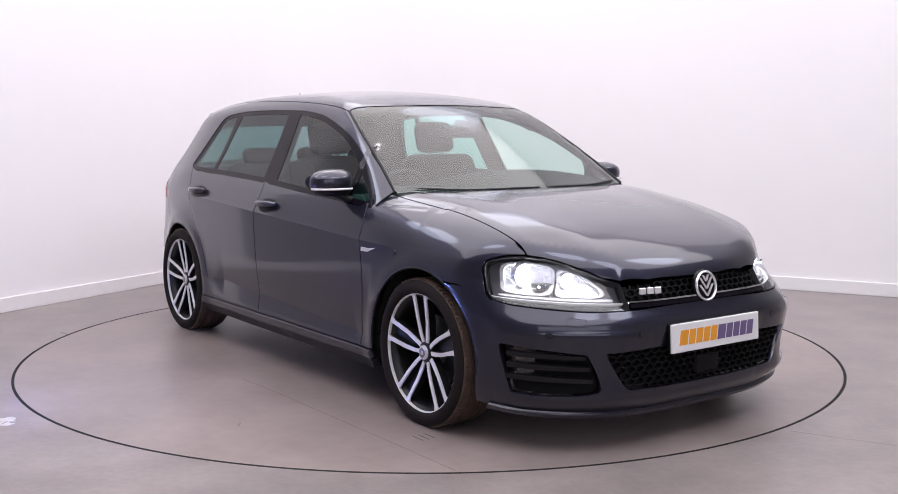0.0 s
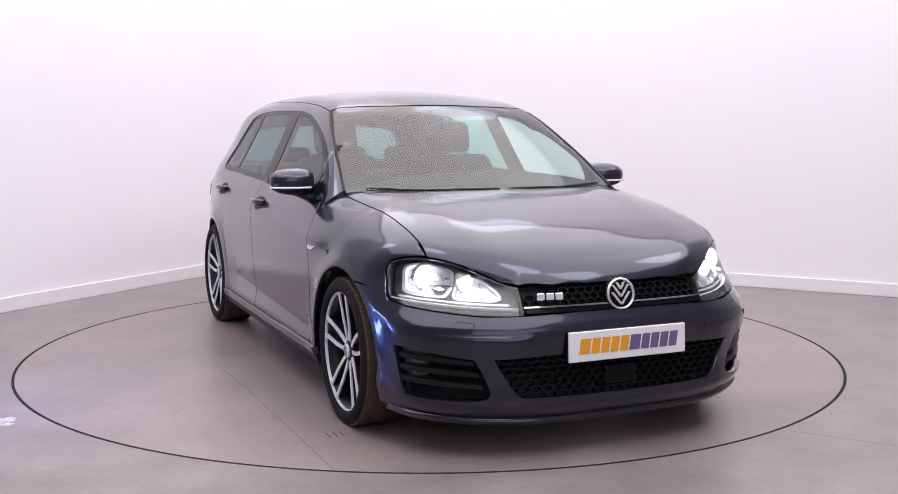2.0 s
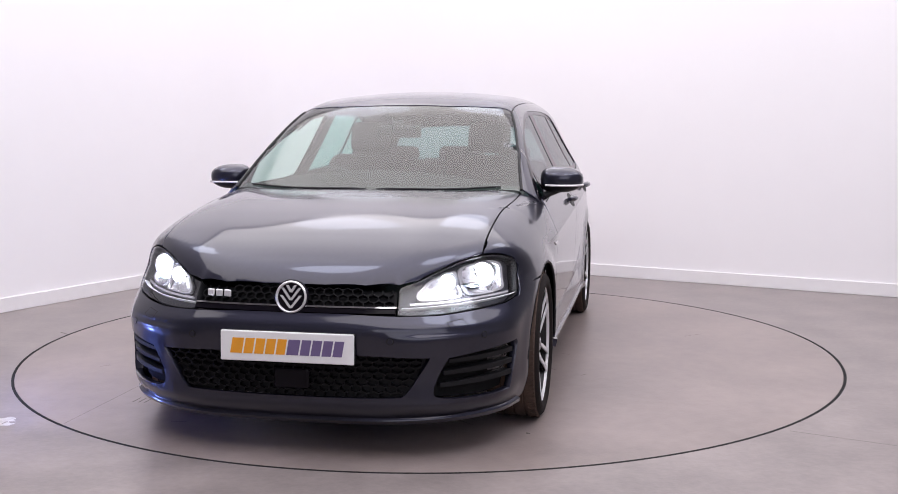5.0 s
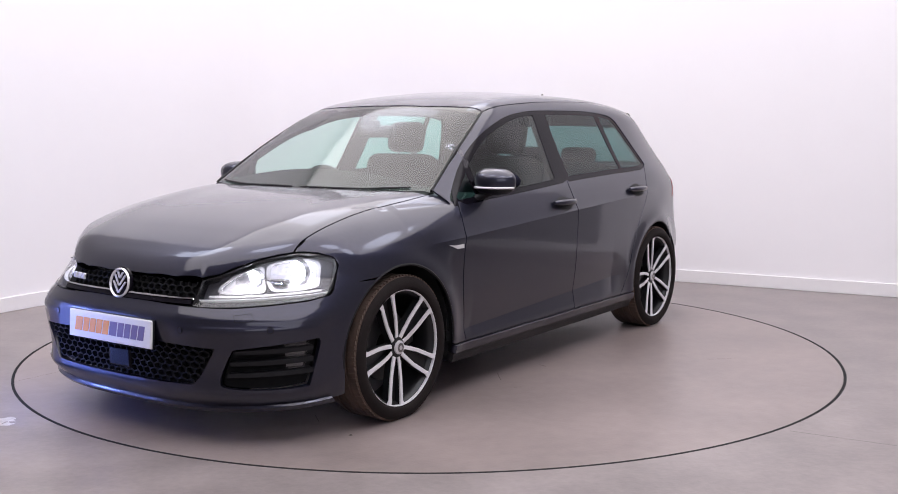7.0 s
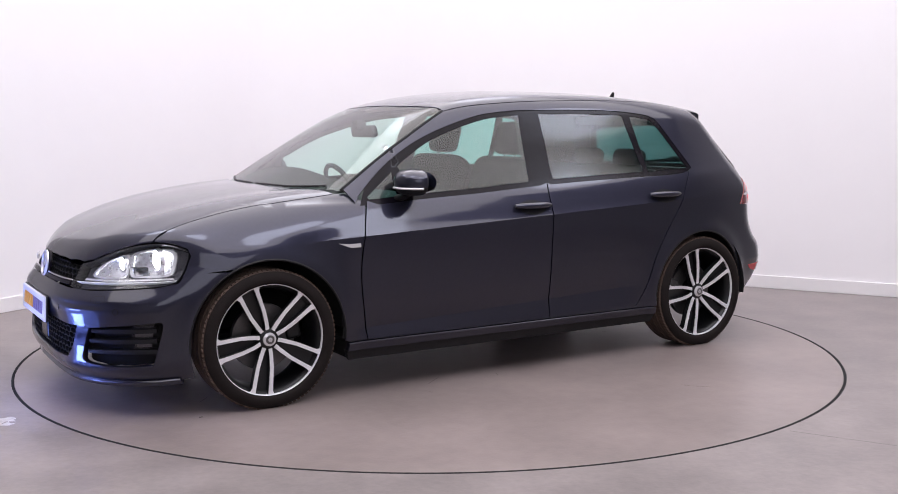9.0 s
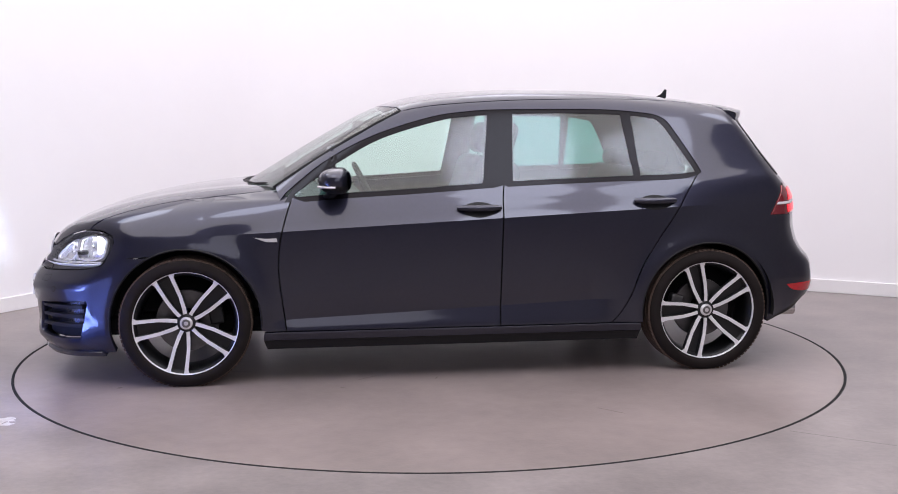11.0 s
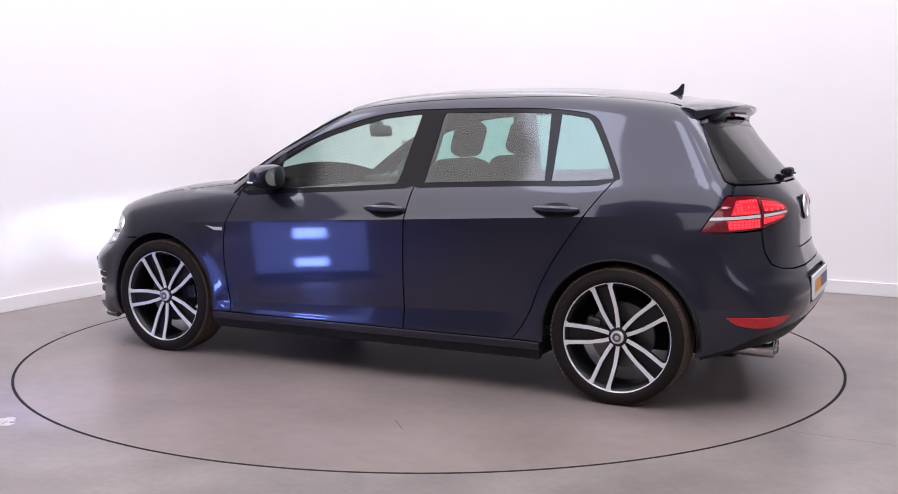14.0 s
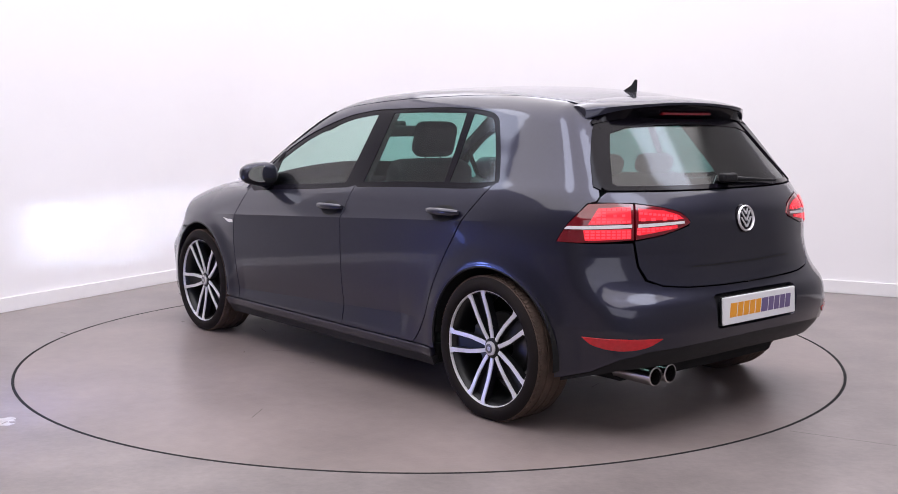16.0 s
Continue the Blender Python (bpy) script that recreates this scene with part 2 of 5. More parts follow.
# ---- the car's body as one smooth solid; x ahead, y to its left, z up, origin between the axles ----
def spline(points):
    """A smooth monotone-friendly curve through a few (at, value) points."""
    xs, ys = np.array([p[0] for p in points], float), np.array([p[1] for p in points], float)
    d = np.diff(ys) / np.diff(xs)
    m = np.empty_like(ys)
    m[0], m[-1] = d[0], d[-1]
    for i in range(1, len(xs) - 1):
        h0, h1 = xs[i] - xs[i - 1], xs[i + 1] - xs[i]
        m[i] = (d[i - 1] * h1 + d[i] * h0) / (h0 + h1)
        if d[i - 1] * d[i] <= 0:
            m[i] = 0
        else:
            m[i] = math.copysign(min(abs(m[i]), 3 * abs(d[i - 1]), 3 * abs(d[i])), d[i])

    def f(x):
        x = np.asarray(x, float)
        i = np.clip(np.searchsorted(xs, x) - 1, 0, len(xs) - 2)
        h = xs[i + 1] - xs[i]
        t = (x - xs[i]) / h
        inside = ((2 * t - 3) * t * t + 1) * ys[i] + ((t - 2) * t + 1) * t * h * m[i] + (3 - 2 * t) * t * t * ys[i + 1] + (t - 1) * t * t * h * m[i + 1]
        return np.where(x < xs[0], ys[0] + (x - xs[0]) * m[0], np.where(x > xs[-1], ys[-1] + (x - xs[-1]) * m[-1], inside))
    return f


BONNET = spline([(0.6, 0.985), (1.0, 0.964), (1.2, 0.948), (1.4, 0.922), (1.6, 0.884), (1.8, 0.825), (1.95, 0.755), (2.06, 0.672), (2.15, 0.56)])
SCREEN = spline([(-0.1, 1.535), (0.1, 1.470), (0.3, 1.385), (0.6, 1.225), (0.9, 1.045), (1.1, 0.922), (1.4, 0.745)])
ROOF = spline([(-2.1, 1.290), (-1.7, 1.352), (-1.34, 1.413), (-1.05, 1.442), (-0.76, 1.455), (-0.45, 1.457), (-0.17, 1.448), (0.07, 1.427), (0.35, 1.385), (0.7, 1.29)])
NOSE = spline([(0.10, 2.02), (0.17, 2.09), (0.22, 2.115), (0.30, 2.110), (0.40, 2.125), (0.48, 2.136), (0.498, 2.134), (0.56, 2.100), (0.60, 2.082), (0.66, 2.06), (0.75, 2.03), (0.9, 1.98)])
TAIL = spline([(0.15, -1.90), (0.22, -1.94), (0.28, -1.978), (0.34, -2.030), (0.42, -2.060), (0.50, -2.066), (0.55, -2.056), (0.60, -2.020), (0.66, -1.996), (0.80, -1.985), (0.90, -1.965), (0.96, -1.925), (1.10, -1.80), (1.30, -1.635), (1.45, -1.52)])
PLAN = spline([(-2.1, 0.71), (-1.9, 0.770), (-1.7, 0.820), (-1.5, 0.856), (-1.3, 0.876), (-0.9, 0.884), (0.0, 0.888), (0.9, 0.886), (1.3, 0.880), (1.5, 0.868), (1.7, 0.845), (1.9, 0.80), (2.1, 0.74)])
INSET = spline([(0.08, 0.10), (0.16, 0.045), (0.21, 0.024), (0.26, 0.012), (0.33, 0.010), (0.44, 0.0078), (0.56, 0.0048), (0.70, 0.0014), (0.788, 0.0002), (0.7915, 0.0010), (0.795, 0.0030), (0.86, 0.036), (0.91, 0.062), (0.96, 0.092), (1.05, 0.142), (1.20, 0.218), (1.33, 0.284), (1.42, 0.335), (1.6, 0.46)])
SHOULDER = spline([(0.08, 0.10), (0.16, 0.045), (0.21, 0.024), (0.26, 0.012), (0.33, 0.010), (0.44, 0.0078), (0.56, 0.0055), (0.66, 0.0058), (0.74, 0.0115), (0.80, 0.0205), (0.86, 0.0400), (0.91, 0.062), (0.96, 0.092), (1.05, 0.142), (1.20, 0.218), (1.33, 0.284), (1.42, 0.335), (1.6, 0.46)])
AXLE_F, AXLE_R, HUB = 1.314, -1.312, 0.309


def smax(a, b, k):
    h = np.maximum(k - np.abs(a - b), 0) / k
    return np.maximum(a, b) + h * h * k * 0.25


def half_width(x, z):
    zz = z - np.clip((z - 0.45) / 0.3, 0, 1) * (-0.050 * (x + 0.02))
    sharp = np.clip((x + 1.42) / 0.40, 0, 1) * np.clip((1.20 - x) / 0.34, 0, 1)
    sharp = sharp * sharp * (3 - 2 * sharp)
    w = PLAN(x) - INSET(zz) * sharp - SHOULDER(zz) * (1 - sharp)
    for ax in (AXLE_F, AXLE_R):
        r = np.hypot(x - ax, z - HUB)
        w = w + 0.012 * np.exp(-((r - 0.365) / 0.055) ** 2)
    line = 0.315 + 0.065 * np.clip((0.84 - x) / 1.55, 0, 1)
    fade = np.clip((x + 0.86) / 0.16, 0, 1) * np.clip((0.93 - x) / 0.14, 0, 1)
    scoop = np.where(z > line, np.exp(-(np.maximum(z - line, 0) / 0.15) ** 1.3 * 1.6), np.clip((z - 0.262) / (line - 0.262), 0, 1))
    w = w - 0.017 * fade * scoop
    w = w - 0.09 * np.clip((-1.62 - x) / 0.35, 0, 1) * np.clip((0.46 - z) / 0.22, 0, 1)
    w = w - np.clip((-1.25 - x) / 0.6, 0, 1.5) ** 2 * np.clip((z - 0.85) / 0.4, 0, 1) * 0.05
    return w


def lid(x, y):
    """The height of bonnet, screen and roof."""
    a = np.abs(y)
    bon = BONNET(x + 0.10 * (a / 0.7) ** 2.6) - 0.018 * (a / 0.7) ** 2 + 0.007 * np.exp(-((a - 0.58 + 0.14 * np.clip(x - 1.0, 0, 1)) / 0.11) ** 2)
    scr = SCREEN(x + 0.115 * (a / 0.65) ** 2)
    roof = ROOF(x) - 0.050 * (a / 0.62) ** 2
    return bon, scr, roof


SHAPE = {"top": "all"}


def solid(x, y, z):
    x, y, z = (np.asarray(v, float) for v in (x, y, z))
    a = np.abs(y)
    side = a - half_width(x, z)
    slope = np.where(z > 0.9, 0.5, 0.12)
    side = side / np.sqrt(1 + slope ** 2)
    bon, scr, roof = lid(x, y)
    cabin = smax((z - scr) * 0.87, (z - roof) * 0.99, 0.06)
    top = np.where(x > 0.2, np.minimum(cabin, (z - bon) * 0.96), cabin)
    if SHAPE["top"] == "bonnet":
        top = (z - bon) * 0.96
    elif SHAPE["top"] == "cabin":
        top = cabin
    upper = np.clip((z - 0.50) / 0.16, 0, 1)
    front = (x - NOSE(z) + (0.205 + 0.085 * upper) * (a / 0.72) ** (3.6 - 0.8 * upper)
             - 0.016 / (1 + np.exp((z - 0.462 - 0.03 * a) / 0.005)) * np.clip((a - 0.33) / 0.16, 0, 1) * np.clip((z - 0.16) / 0.06, 0, 1)) * 0.9
    high = np.clip((z - 0.44) / 0.30, 0, 1)
    rear = (TAIL(z) + (0.115 + 0.05 * high) * (a / 0.72) ** (4 - high) - x) * np.where(z > 0.95, 0.8, 0.95)
    k = np.where(x > 0.6, np.clip(0.06 + (x - 0.6) * 0.16, 0.06, 0.16), 0.075)
    g = smax(side, top, k)
    g = smax(g, front, 0.05)
    g = smax(g, rear, 0.05)
    return g


def grad(p):
    e = 1e-3
    g = np.stack([solid(p[:, 0] + e * (i == 0), p[:, 1] + e * (i == 1), p[:, 2] + e * (i == 2)) -
                  solid(p[:, 0] - e * (i == 0), p[:, 1] - e * (i == 1), p[:, 2] - e * (i == 2)) for i in range(3)], 1)
    return g / np.maximum(np.linalg.norm(g, axis=1, keepdims=True), 1e-9)


def meet(o, d, far):
    lo, hi = np.zeros(len(o)), np.full(len(o), far)
    for _ in range(36):
        mid = (lo + hi) / 2
        q = o + d * mid[:, None]
        out = solid(q[:, 0], q[:, 1], q[:, 2]) > 0
        hi, lo = np.where(out, mid, hi), np.where(out, lo, mid)
    return o + d * lo[:, None]


def from_side(uv):      # u = x, v = z
    o = np.stack([uv[:, 0], np.zeros(len(uv)), uv[:, 1]], 1)
    return meet(o, np.tile([0.0, 1, 0], (len(uv), 1)), 1.2)


def from_top(uv):       # u = x, v = y
    o = np.stack([uv[:, 0], uv[:, 1], np.full(len(uv), 0.5)], 1)
    return meet(o, np.tile([0.0, 0, 1], (len(uv), 1)), 1.2)


POLE_F, POLE_R = 1.35, -1.25


def from_front(uv):     # u = degrees off dead ahead, v = z
    a = np.radians(uv[:, 0])
    o = np.stack([np.full(len(uv), POLE_F), np.zeros(len(uv)), uv[:, 1]], 1)
    return meet(o, np.stack([np.cos(a), np.sin(a), 0 * a], 1), 1.4)


def from_rear(uv):      # u = degrees off dead astern, v = z
    a = np.radians(uv[:, 0])
    o = np.stack([np.full(len(uv), POLE_R), np.zeros(len(uv)), uv[:, 1]], 1)
    return meet(o, np.stack([-np.cos(a), np.sin(a), 0 * a], 1), 1.4)


def ease(points, n=6, closed=True, sharp=()):
    """A rounded outline through control points (Catmull-Rom); points numbered in sharp stay corners."""
    p = [np.array(q, float) for q in points]
    out, m = [], len(p)
    for i in range(m if closed else m - 1):
        a, b, c, d = (p[(i + k - 1) % m] if closed else p[min(max(i + k - 1, 0), m - 1)] for k in range(4))
        if i in sharp:
            a = b - (c - b)
        if (i + 1) % m in sharp:
            d = c + (c - b)
        for s in range(n):
            t = s / n
            out.append(0.5 * (2 * b + (c - a) * t + (2 * a - 5 * b + 4 * c - d) * t * t + (3 * b - a - 3 * c + d) * t ** 3))
    if not closed:
        out.append(p[-1])
    return [tuple(q) for q in out]


def arc(cx, cz, r, a0, a1, n=24):
    return [(cx + r * math.cos(radians(a0 + (a1 - a0) * k / n)), cz + r * math.sin(radians(a0 + (a1 - a0) * k / n))) for k in range(n + 1)]


def tiles(poly, su, sv, creases=()):
    """Fills an outline (with holes, if it is a list of rings) with fine triangles: points and faces in its plane."""
    rings = poly if isinstance(poly[0], list) else [poly]
    scale = np.array([su, sv])
    pts, edges, lines = [], [], []
    for ring in rings:
        R = np.array(ring, float) / scale
        R = R[np.linalg.norm(R - np.roll(R, 1, 0), axis=1) > 1e-3]
        loop = []
        for k in range(len(R)):
            p, q = R[k], R[(k + 1) % len(R)]
            n = max(1, int(np.ceil(np.linalg.norm(q - p))))
            loop += [p + (q - p) * j / n for j in range(n)]
        i = len(pts)
        pts += loop
        edges += [(i + k, i + (k + 1) % len(loop)) for k in range(len(loop))]
        lines.append(np.array(loop))
    A = np.concatenate(lines)
    B = np.concatenate([np.roll(l, -1, 0) for l in lines])

    def within(P):
        hit = np.zeros(len(P), bool)
        for a, b in zip(A, B):
            if a[1] != b[1]:
                hit ^= ((a[1] > P[:, 1]) != (b[1] > P[:, 1])) & (P[:, 0] < (b[0] - a[0]) * (P[:, 1] - a[1]) / (b[1] - a[1]) + a[0])
        return hit
    lo, hi = A.min(0), A.max(0)
    gu, gv = np.meshgrid(np.arange(np.ceil(lo[0]), hi[0]), np.arange(np.ceil(lo[1]), hi[1]), indexing="ij")
    G = np.stack([gu.ravel(), gv.ravel()], 1)
    if len(G):
        near = np.full(len(G), 9.0)
        for a, b in zip(A, B):
            d = b - a
            t = np.clip(((G - a) @ d) / max(d @ d, 1e-9), 0, 1)
            near = np.minimum(near, np.linalg.norm(G - a - t[:, None] * d, axis=1))
        for line in creases:
            C = np.array(line, float) / scale
            for a, b in zip(C, C[1:]):
                d = b - a
                t = np.clip(((G - a) @ d) / max(d @ d, 1e-9), 0, 1)
                near = np.minimum(near, np.linalg.norm(G - a - t[:, None] * d, axis=1))
        G = G[within(G) & (near > 0.45)]
    every = [Vector(p) for p in pts] + [Vector(p) for p in G]
    for line in creases:
        C = np.array(line, float) / scale
        run = []
        for p, q in zip(C, C[1:]):
            n = max(1, int(np.ceil(np.linalg.norm(q - p))))
            run += [p + (q - p) * j / n for j in range(n)]
        run = np.array(run + [C[-1]])
        gap = np.full(len(run), 9.0)
        for a, b in zip(A, B):
            d = b - a
            t = np.clip(((run - a) @ d) / max(d @ d, 1e-9), 0, 1)
            gap = np.minimum(gap, np.linalg.norm(run - a - t[:, None] * d, axis=1))
        keep = within(run) & (gap > 0.05)
        tail = None
        for p, good in zip(run, keep):
            if not good:
                tail = None
                continue
            every.append(Vector(p))
            if tail is not None:
                edges.append((tail, len(every) - 1))
            tail = len(every) - 1
    v, _, f, _, _, _ = delaunay_2d_cdt(every, edges, [], 0, 1e-5)
    V = np.array([tuple(p) for p in v])
    F = np.array([tuple(t) for t in f])
    F = F[within(V[F].mean(1))]
    return V * scale, [list(map(int, t)) for t in F]


def panel(poly, project, su=0.03, sv=0.03, lift=0.0, fold=0.008, mirror=False, creases=()):
    """A piece of the body's skin inside an outline, with folded-in edges. Returns verts, faces and corner normals."""
    uv, faces = tiles(poly, su, sv, creases)
    P = project(uv)
    N = grad(P)
    P = P + N * lift
    turn = sum(float(np.cross(P[f[1]] - P[f[0]], P[f[2]] - P[f[0]]) @ N[f[0]]) for f in faces[:200]) < 0
    if turn:
        faces = [f[::-1] for f in faces]
    verts, normals = list(P), []
    for f in faces:
        normals += [N[k] for k in f]
    if len(creases):
        # either side of a crease keeps its own normals
        on = np.zeros(len(uv), bool)
        for line in creases:
            C = np.array(line, float)
            for a, b in zip(C, C[1:]):
                d = b - a
                t = np.clip(((uv - a) @ d) / max(d @ d, 1e-12), 0, 1)
                on |= np.linalg.norm(uv - a - t[:, None] * d, axis=1) < 2e-4
        at, near = [], []
        i = 0
        for f in faces:
            mid = (P[f[0]] + P[f[1]] + P[f[2]]) / 3
            for k in f:
                if on[k]:
                    way = mid - P[k]
                    at.append(i)
                    near.append(P[k] + way * min(0.009 / max(np.linalg.norm(way), 1e-6), 1.0))
                i += 1
        if at:
            for i, n in zip(at, grad(np.array(near))):
                normals[i] = n
    if fold:
        count = {}
        for f in faces:
            for k in range(len(f)):
                e = (f[k - 1], f[k])
                count[e] = 1
        edge = [e for e in count if (e[1], e[0]) not in count]
        low = {}
        for a, b in edge:
            for k in (a, b):
                if k not in low:
                    low[k] = len(verts)
                    verts.append(P[k] - N[k] * fold)
            out = np.cross(P[b] - P[a], N[a])
            out = out / max(np.linalg.norm(out), 1e-9)
            faces.append([b, a, low[a], low[b]])
            normals += [0.5 * N[b] + out, 0.5 * N[a] + out, out, out]
    verts, normals = np.array(verts), np.array(normals)
    if mirror:
        verts, m = verts * [1, -1, 1], normals * [1, -1, 1]
        i, normals = 0, []
        turned = []
        for f in faces:
            turned.append(f[::-1])
            normals += list(m[i:i + len(f)][::-1])
            i += len(f)
        faces, normals = turned, np.array(normals)
    return verts, faces, normals


def skin(name, poly, project, mat, parent, label="", both=False, **opts):
    """One panel, or a pair of them on either flank."""
    made = []
    for mirror in ((False, True) if both else (False,)):
        v, f, n = panel(poly, project, mirror=mirror, **opts)
        made.append(part(name, mesh_of(name, v, f, mat, n), mat, parent, label))
    return made


def holed(outer, *holes):
    """An outline and its holes, as rings."""
    return [[tuple(map(float, p)) for p in ring] for ring in (outer, *holes)]


def angle_front(x, y):
    return math.degrees(math.atan2(y, x - POLE_F))


def angle_rear(x, y):
    return math.degrees(math.atan2(y, POLE_R - x))


# outlines of the openings and joints, in the side view (x, z)
BELT = spline([(-1.30, 1.010), (-1.24, 1.003), (-0.77, 0.984), (-0.25, 0.962), (0.2, 0.932), (0.58, 0.911), (0.9, 0.885)])
SILL = 0.262
ROOF_Y = spline([(-1.75, 0.50), (-1.3, 0.545), (-0.8, 0.565), (-0.2, 0.57), (0.2, 0.575), (0.3, 0.58)])


def side_points(pts):
    """(x, y) points seen from above, as (x, z) on the skin."""
    p = from_top(np.array(pts))
    return [(q[0], q[2]) for q in p]


ARCH_F, ARCH_R = 0.360, 0.352
SEAM_R = [(-1.575, 0.60), (-1.62, 0.70), (-1.646, 0.797)]     # rear bumper joint, up to the lamp


def side_of_front(pts):
    return [(q[0], q[2]) for q in from_front(np.array(pts, float))]


def side_of_rear(pts):
    return [(q[0], q[2]) for q in from_rear(np.array(pts, float))]


def front_of_side(pts):
    p = from_side(np.array(pts, float))
    return [(angle_front(q[0], q[1]), q[2]) for q in p]


def rear_of_side(pts):
    p = from_side(np.array(pts, float))
    return [(angle_rear(q[0], q[1]), q[2]) for q in p]


def waist(a, b):
    """The sharp line along the flank under the handles."""
    return [(x, 0.7915 - 0.05 * (x + 0.02)) for x in np.linspace(a, b, 24)]


def scoop_line(a, b):
    """The low crease above the sill."""
    return [(x, 0.315 + 0.065 * min(max((0.84 - x) / 1.55, 0), 1)) for x in np.linspace(a, b, 16)]


def car_body(car):
    # doors
    front_edge = ease([(0.800, 0.906), (0.835, 0.80), (0.862, 0.68), (0.868, 0.54), (0.850, 0.38), (0.836, SILL)], 5, False)
    mid = ease([(-0.252, 0.960), (-0.240, 0.88), (-0.232, 0.70), (-0.228, 0.50), (-0.225, SILL)], 4, False)
    rear_edge = ease([(-1.262, 1.002), (-1.185, 0.90), (-1.105, 0.78), (-1.03, 0.67), (-0.955, 0.54), (-0.90, 0.40), (-0.84, 0.30), (-0.80, SILL)], 4, False)
    belt = lambda a, b, off=0.0: [(x, float(BELT(x)) + off) for x in np.linspace(a, b, 10)]
    g = 0.0036
    door_f = [(x - g, z) for x, z in front_edge] + [(x + g, z) for x, z in mid[::-1]] + belt(mid[0][0] + 0.05, 0.74, -0.012)
    skin("front_door", door_f, from_side, PAINT, car, both=True, su=0.022, sv=0.018, creases=[waist(-0.3, 0.95), scoop_line(-0.3, 0.9)])
    door_r = [(x - g, z) for x, z in mid] + [(x + g, z) for x, z in rear_edge[::-1]] + belt(-1.20, mid[0][0] - 0.02, -0.012)
    skin("rear_door", door_r, from_side, PAINT, car, both=True, su=0.022, sv=0.018, creases=[waist(-1.2, -0.15), scoop_line(-0.85, -0.15)])
    # sill
    sill = [(-0.95, SILL - 0.006), (0.94, SILL - 0.006), (0.945, 0.222), (-0.95, 0.222)]
    skin("sill_skirt", sill, from_side, PAINT, car, both=True, lift=0.012, sv=0.01, fold=0.03)
    blade = [(-0.95, 0.216), (0.945, 0.216), (0.93, 0.172), (-0.94, 0.172)]
    skin("sill_blade", blade, from_side, BLACK, car, both=True, lift=0.004, sv=0.015, fold=0.03, label="black sill blade")
    # front wing
    arch_f = arc(AXLE_F, HUB, ARCH_F, 66, 186)
    joint = from_front(np.array([(58.5, 0.757)]))[0]
    bonnet_y = spline([(0.80, 0.715), (1.0, 0.715), (1.3, 0.694), (1.55, 0.5 * (0.672 + joint[1] + 0.02)), (joint[0], joint[1])])
    SHAPE["top"] = "bonnet"
    top = side_points([(x, float(bonnet_y(x))) for x in np.linspace(joint[0] - 0.01, 0.86, 18)])
    SHAPE["top"] = "all"
    lamp_back = side_of_front([(58.5, 0.757), (61, 0.757), (64.5, 0.752), (68.8, 0.732), (69.9, 0.70), (68.5, 0.64), (67.5, 0.612)])
    wing = lamp_back[::-1] + top + [(x + g, z) for x, z in front_edge[1:]] + [(0.93, SILL)] + arch_f[::-1] + [(1.56, 0.632)]
    SHAPE["top"] = "bonnet"
    skin("front_wing", wing, from_side, PAINT, car, both=True, su=0.022, sv=0.018, creases=[waist(0.80, 1.08)])
    SHAPE["top"] = "all"
    # flank above the windows and behind the rear door
    arch_r = arc(AXLE_R, HUB, ARCH_R, -8, 132)
    roofline = side_points([(x, float(ROOF_Y(x))) for x in np.linspace(-1.60, 0.245, 24)])
    pillar = side_points([(0.35, 0.607), (0.45, 0.632), (0.60, 0.662), (0.75, 0.691), (0.88, 0.716)])
    win_top = ease([(0.86, 0.905), (0.647, 1.075), (0.40, 1.205), (0.10, 1.300), (-0.10, 1.330), (-0.28, 1.340), (-0.76, 1.342), (-1.02, 1.325), (-1.125, 1.298), (-1.18, 1.23), (-1.285, 1.040), (-1.28, 1.012)], 5, False)
    flank = roofline + pillar + [(0.856, 0.898)] + win_top[1:] + [(x - g, z) for x, z in rear_edge] + [(-0.93, SILL)] + arch_r + \
        SEAM_R[:-1] + side_of_rear([(63.4, 0.797), (60.9, 0.86), (57.4, 0.920), (55.9, 0.949), (53.6, 0.957), (52.8, 0.975), (53.2, 1.012), (54.5, 1.12), (55.0, 1.235), (54.5, 1.30)])
    skin("side_panel", flank, from_side, PAINT, car, both=True, su=0.022, sv=0.018, creases=[waist(-1.32, -1.05)])
    # windows, each with its black frame
    glass_f = ease([(0.585, 1.068), (0.36, 1.190), (0.06, 1.282), (-0.12, 1.308), (-0.20, 1.314)], 5, False) + [(-0.150, 0.985)] + belt(-0.14, 0.58, 0.016)
    glass_v = [(0.63, 1.035), (0.79, 0.925), (0.78, 0.912), (0.63, 0.922)]
    glass_r = ease([(-0.33, 1.320), (-0.60, 1.322), (-0.90, 1.316)], 4, False) + [(-0.93, 1.006)] + belt(-0.92, -0.30, 0.016)
    glass_q = ease([(-0.955, 1.312), (-1.05, 1.298), (-1.12, 1.265), (-1.25, 1.045), (-1.25, 1.020)], 4, False) + belt(-1.24, -0.965, 0.016)
    surround = win_top[2:] + belt(-1.25, 0.84, -0.010)
    skin("window_trim", holed(surround, glass_f, glass_v, glass_r, glass_q), from_side, GLOSSBLACK, car, both=True, lift=-0.004, fold=0.004, label="gloss black window surround")
    skin("front_door_window", glass_f, from_side, GLASSFRONT, car, both=True, lift=-0.006, fold=0)
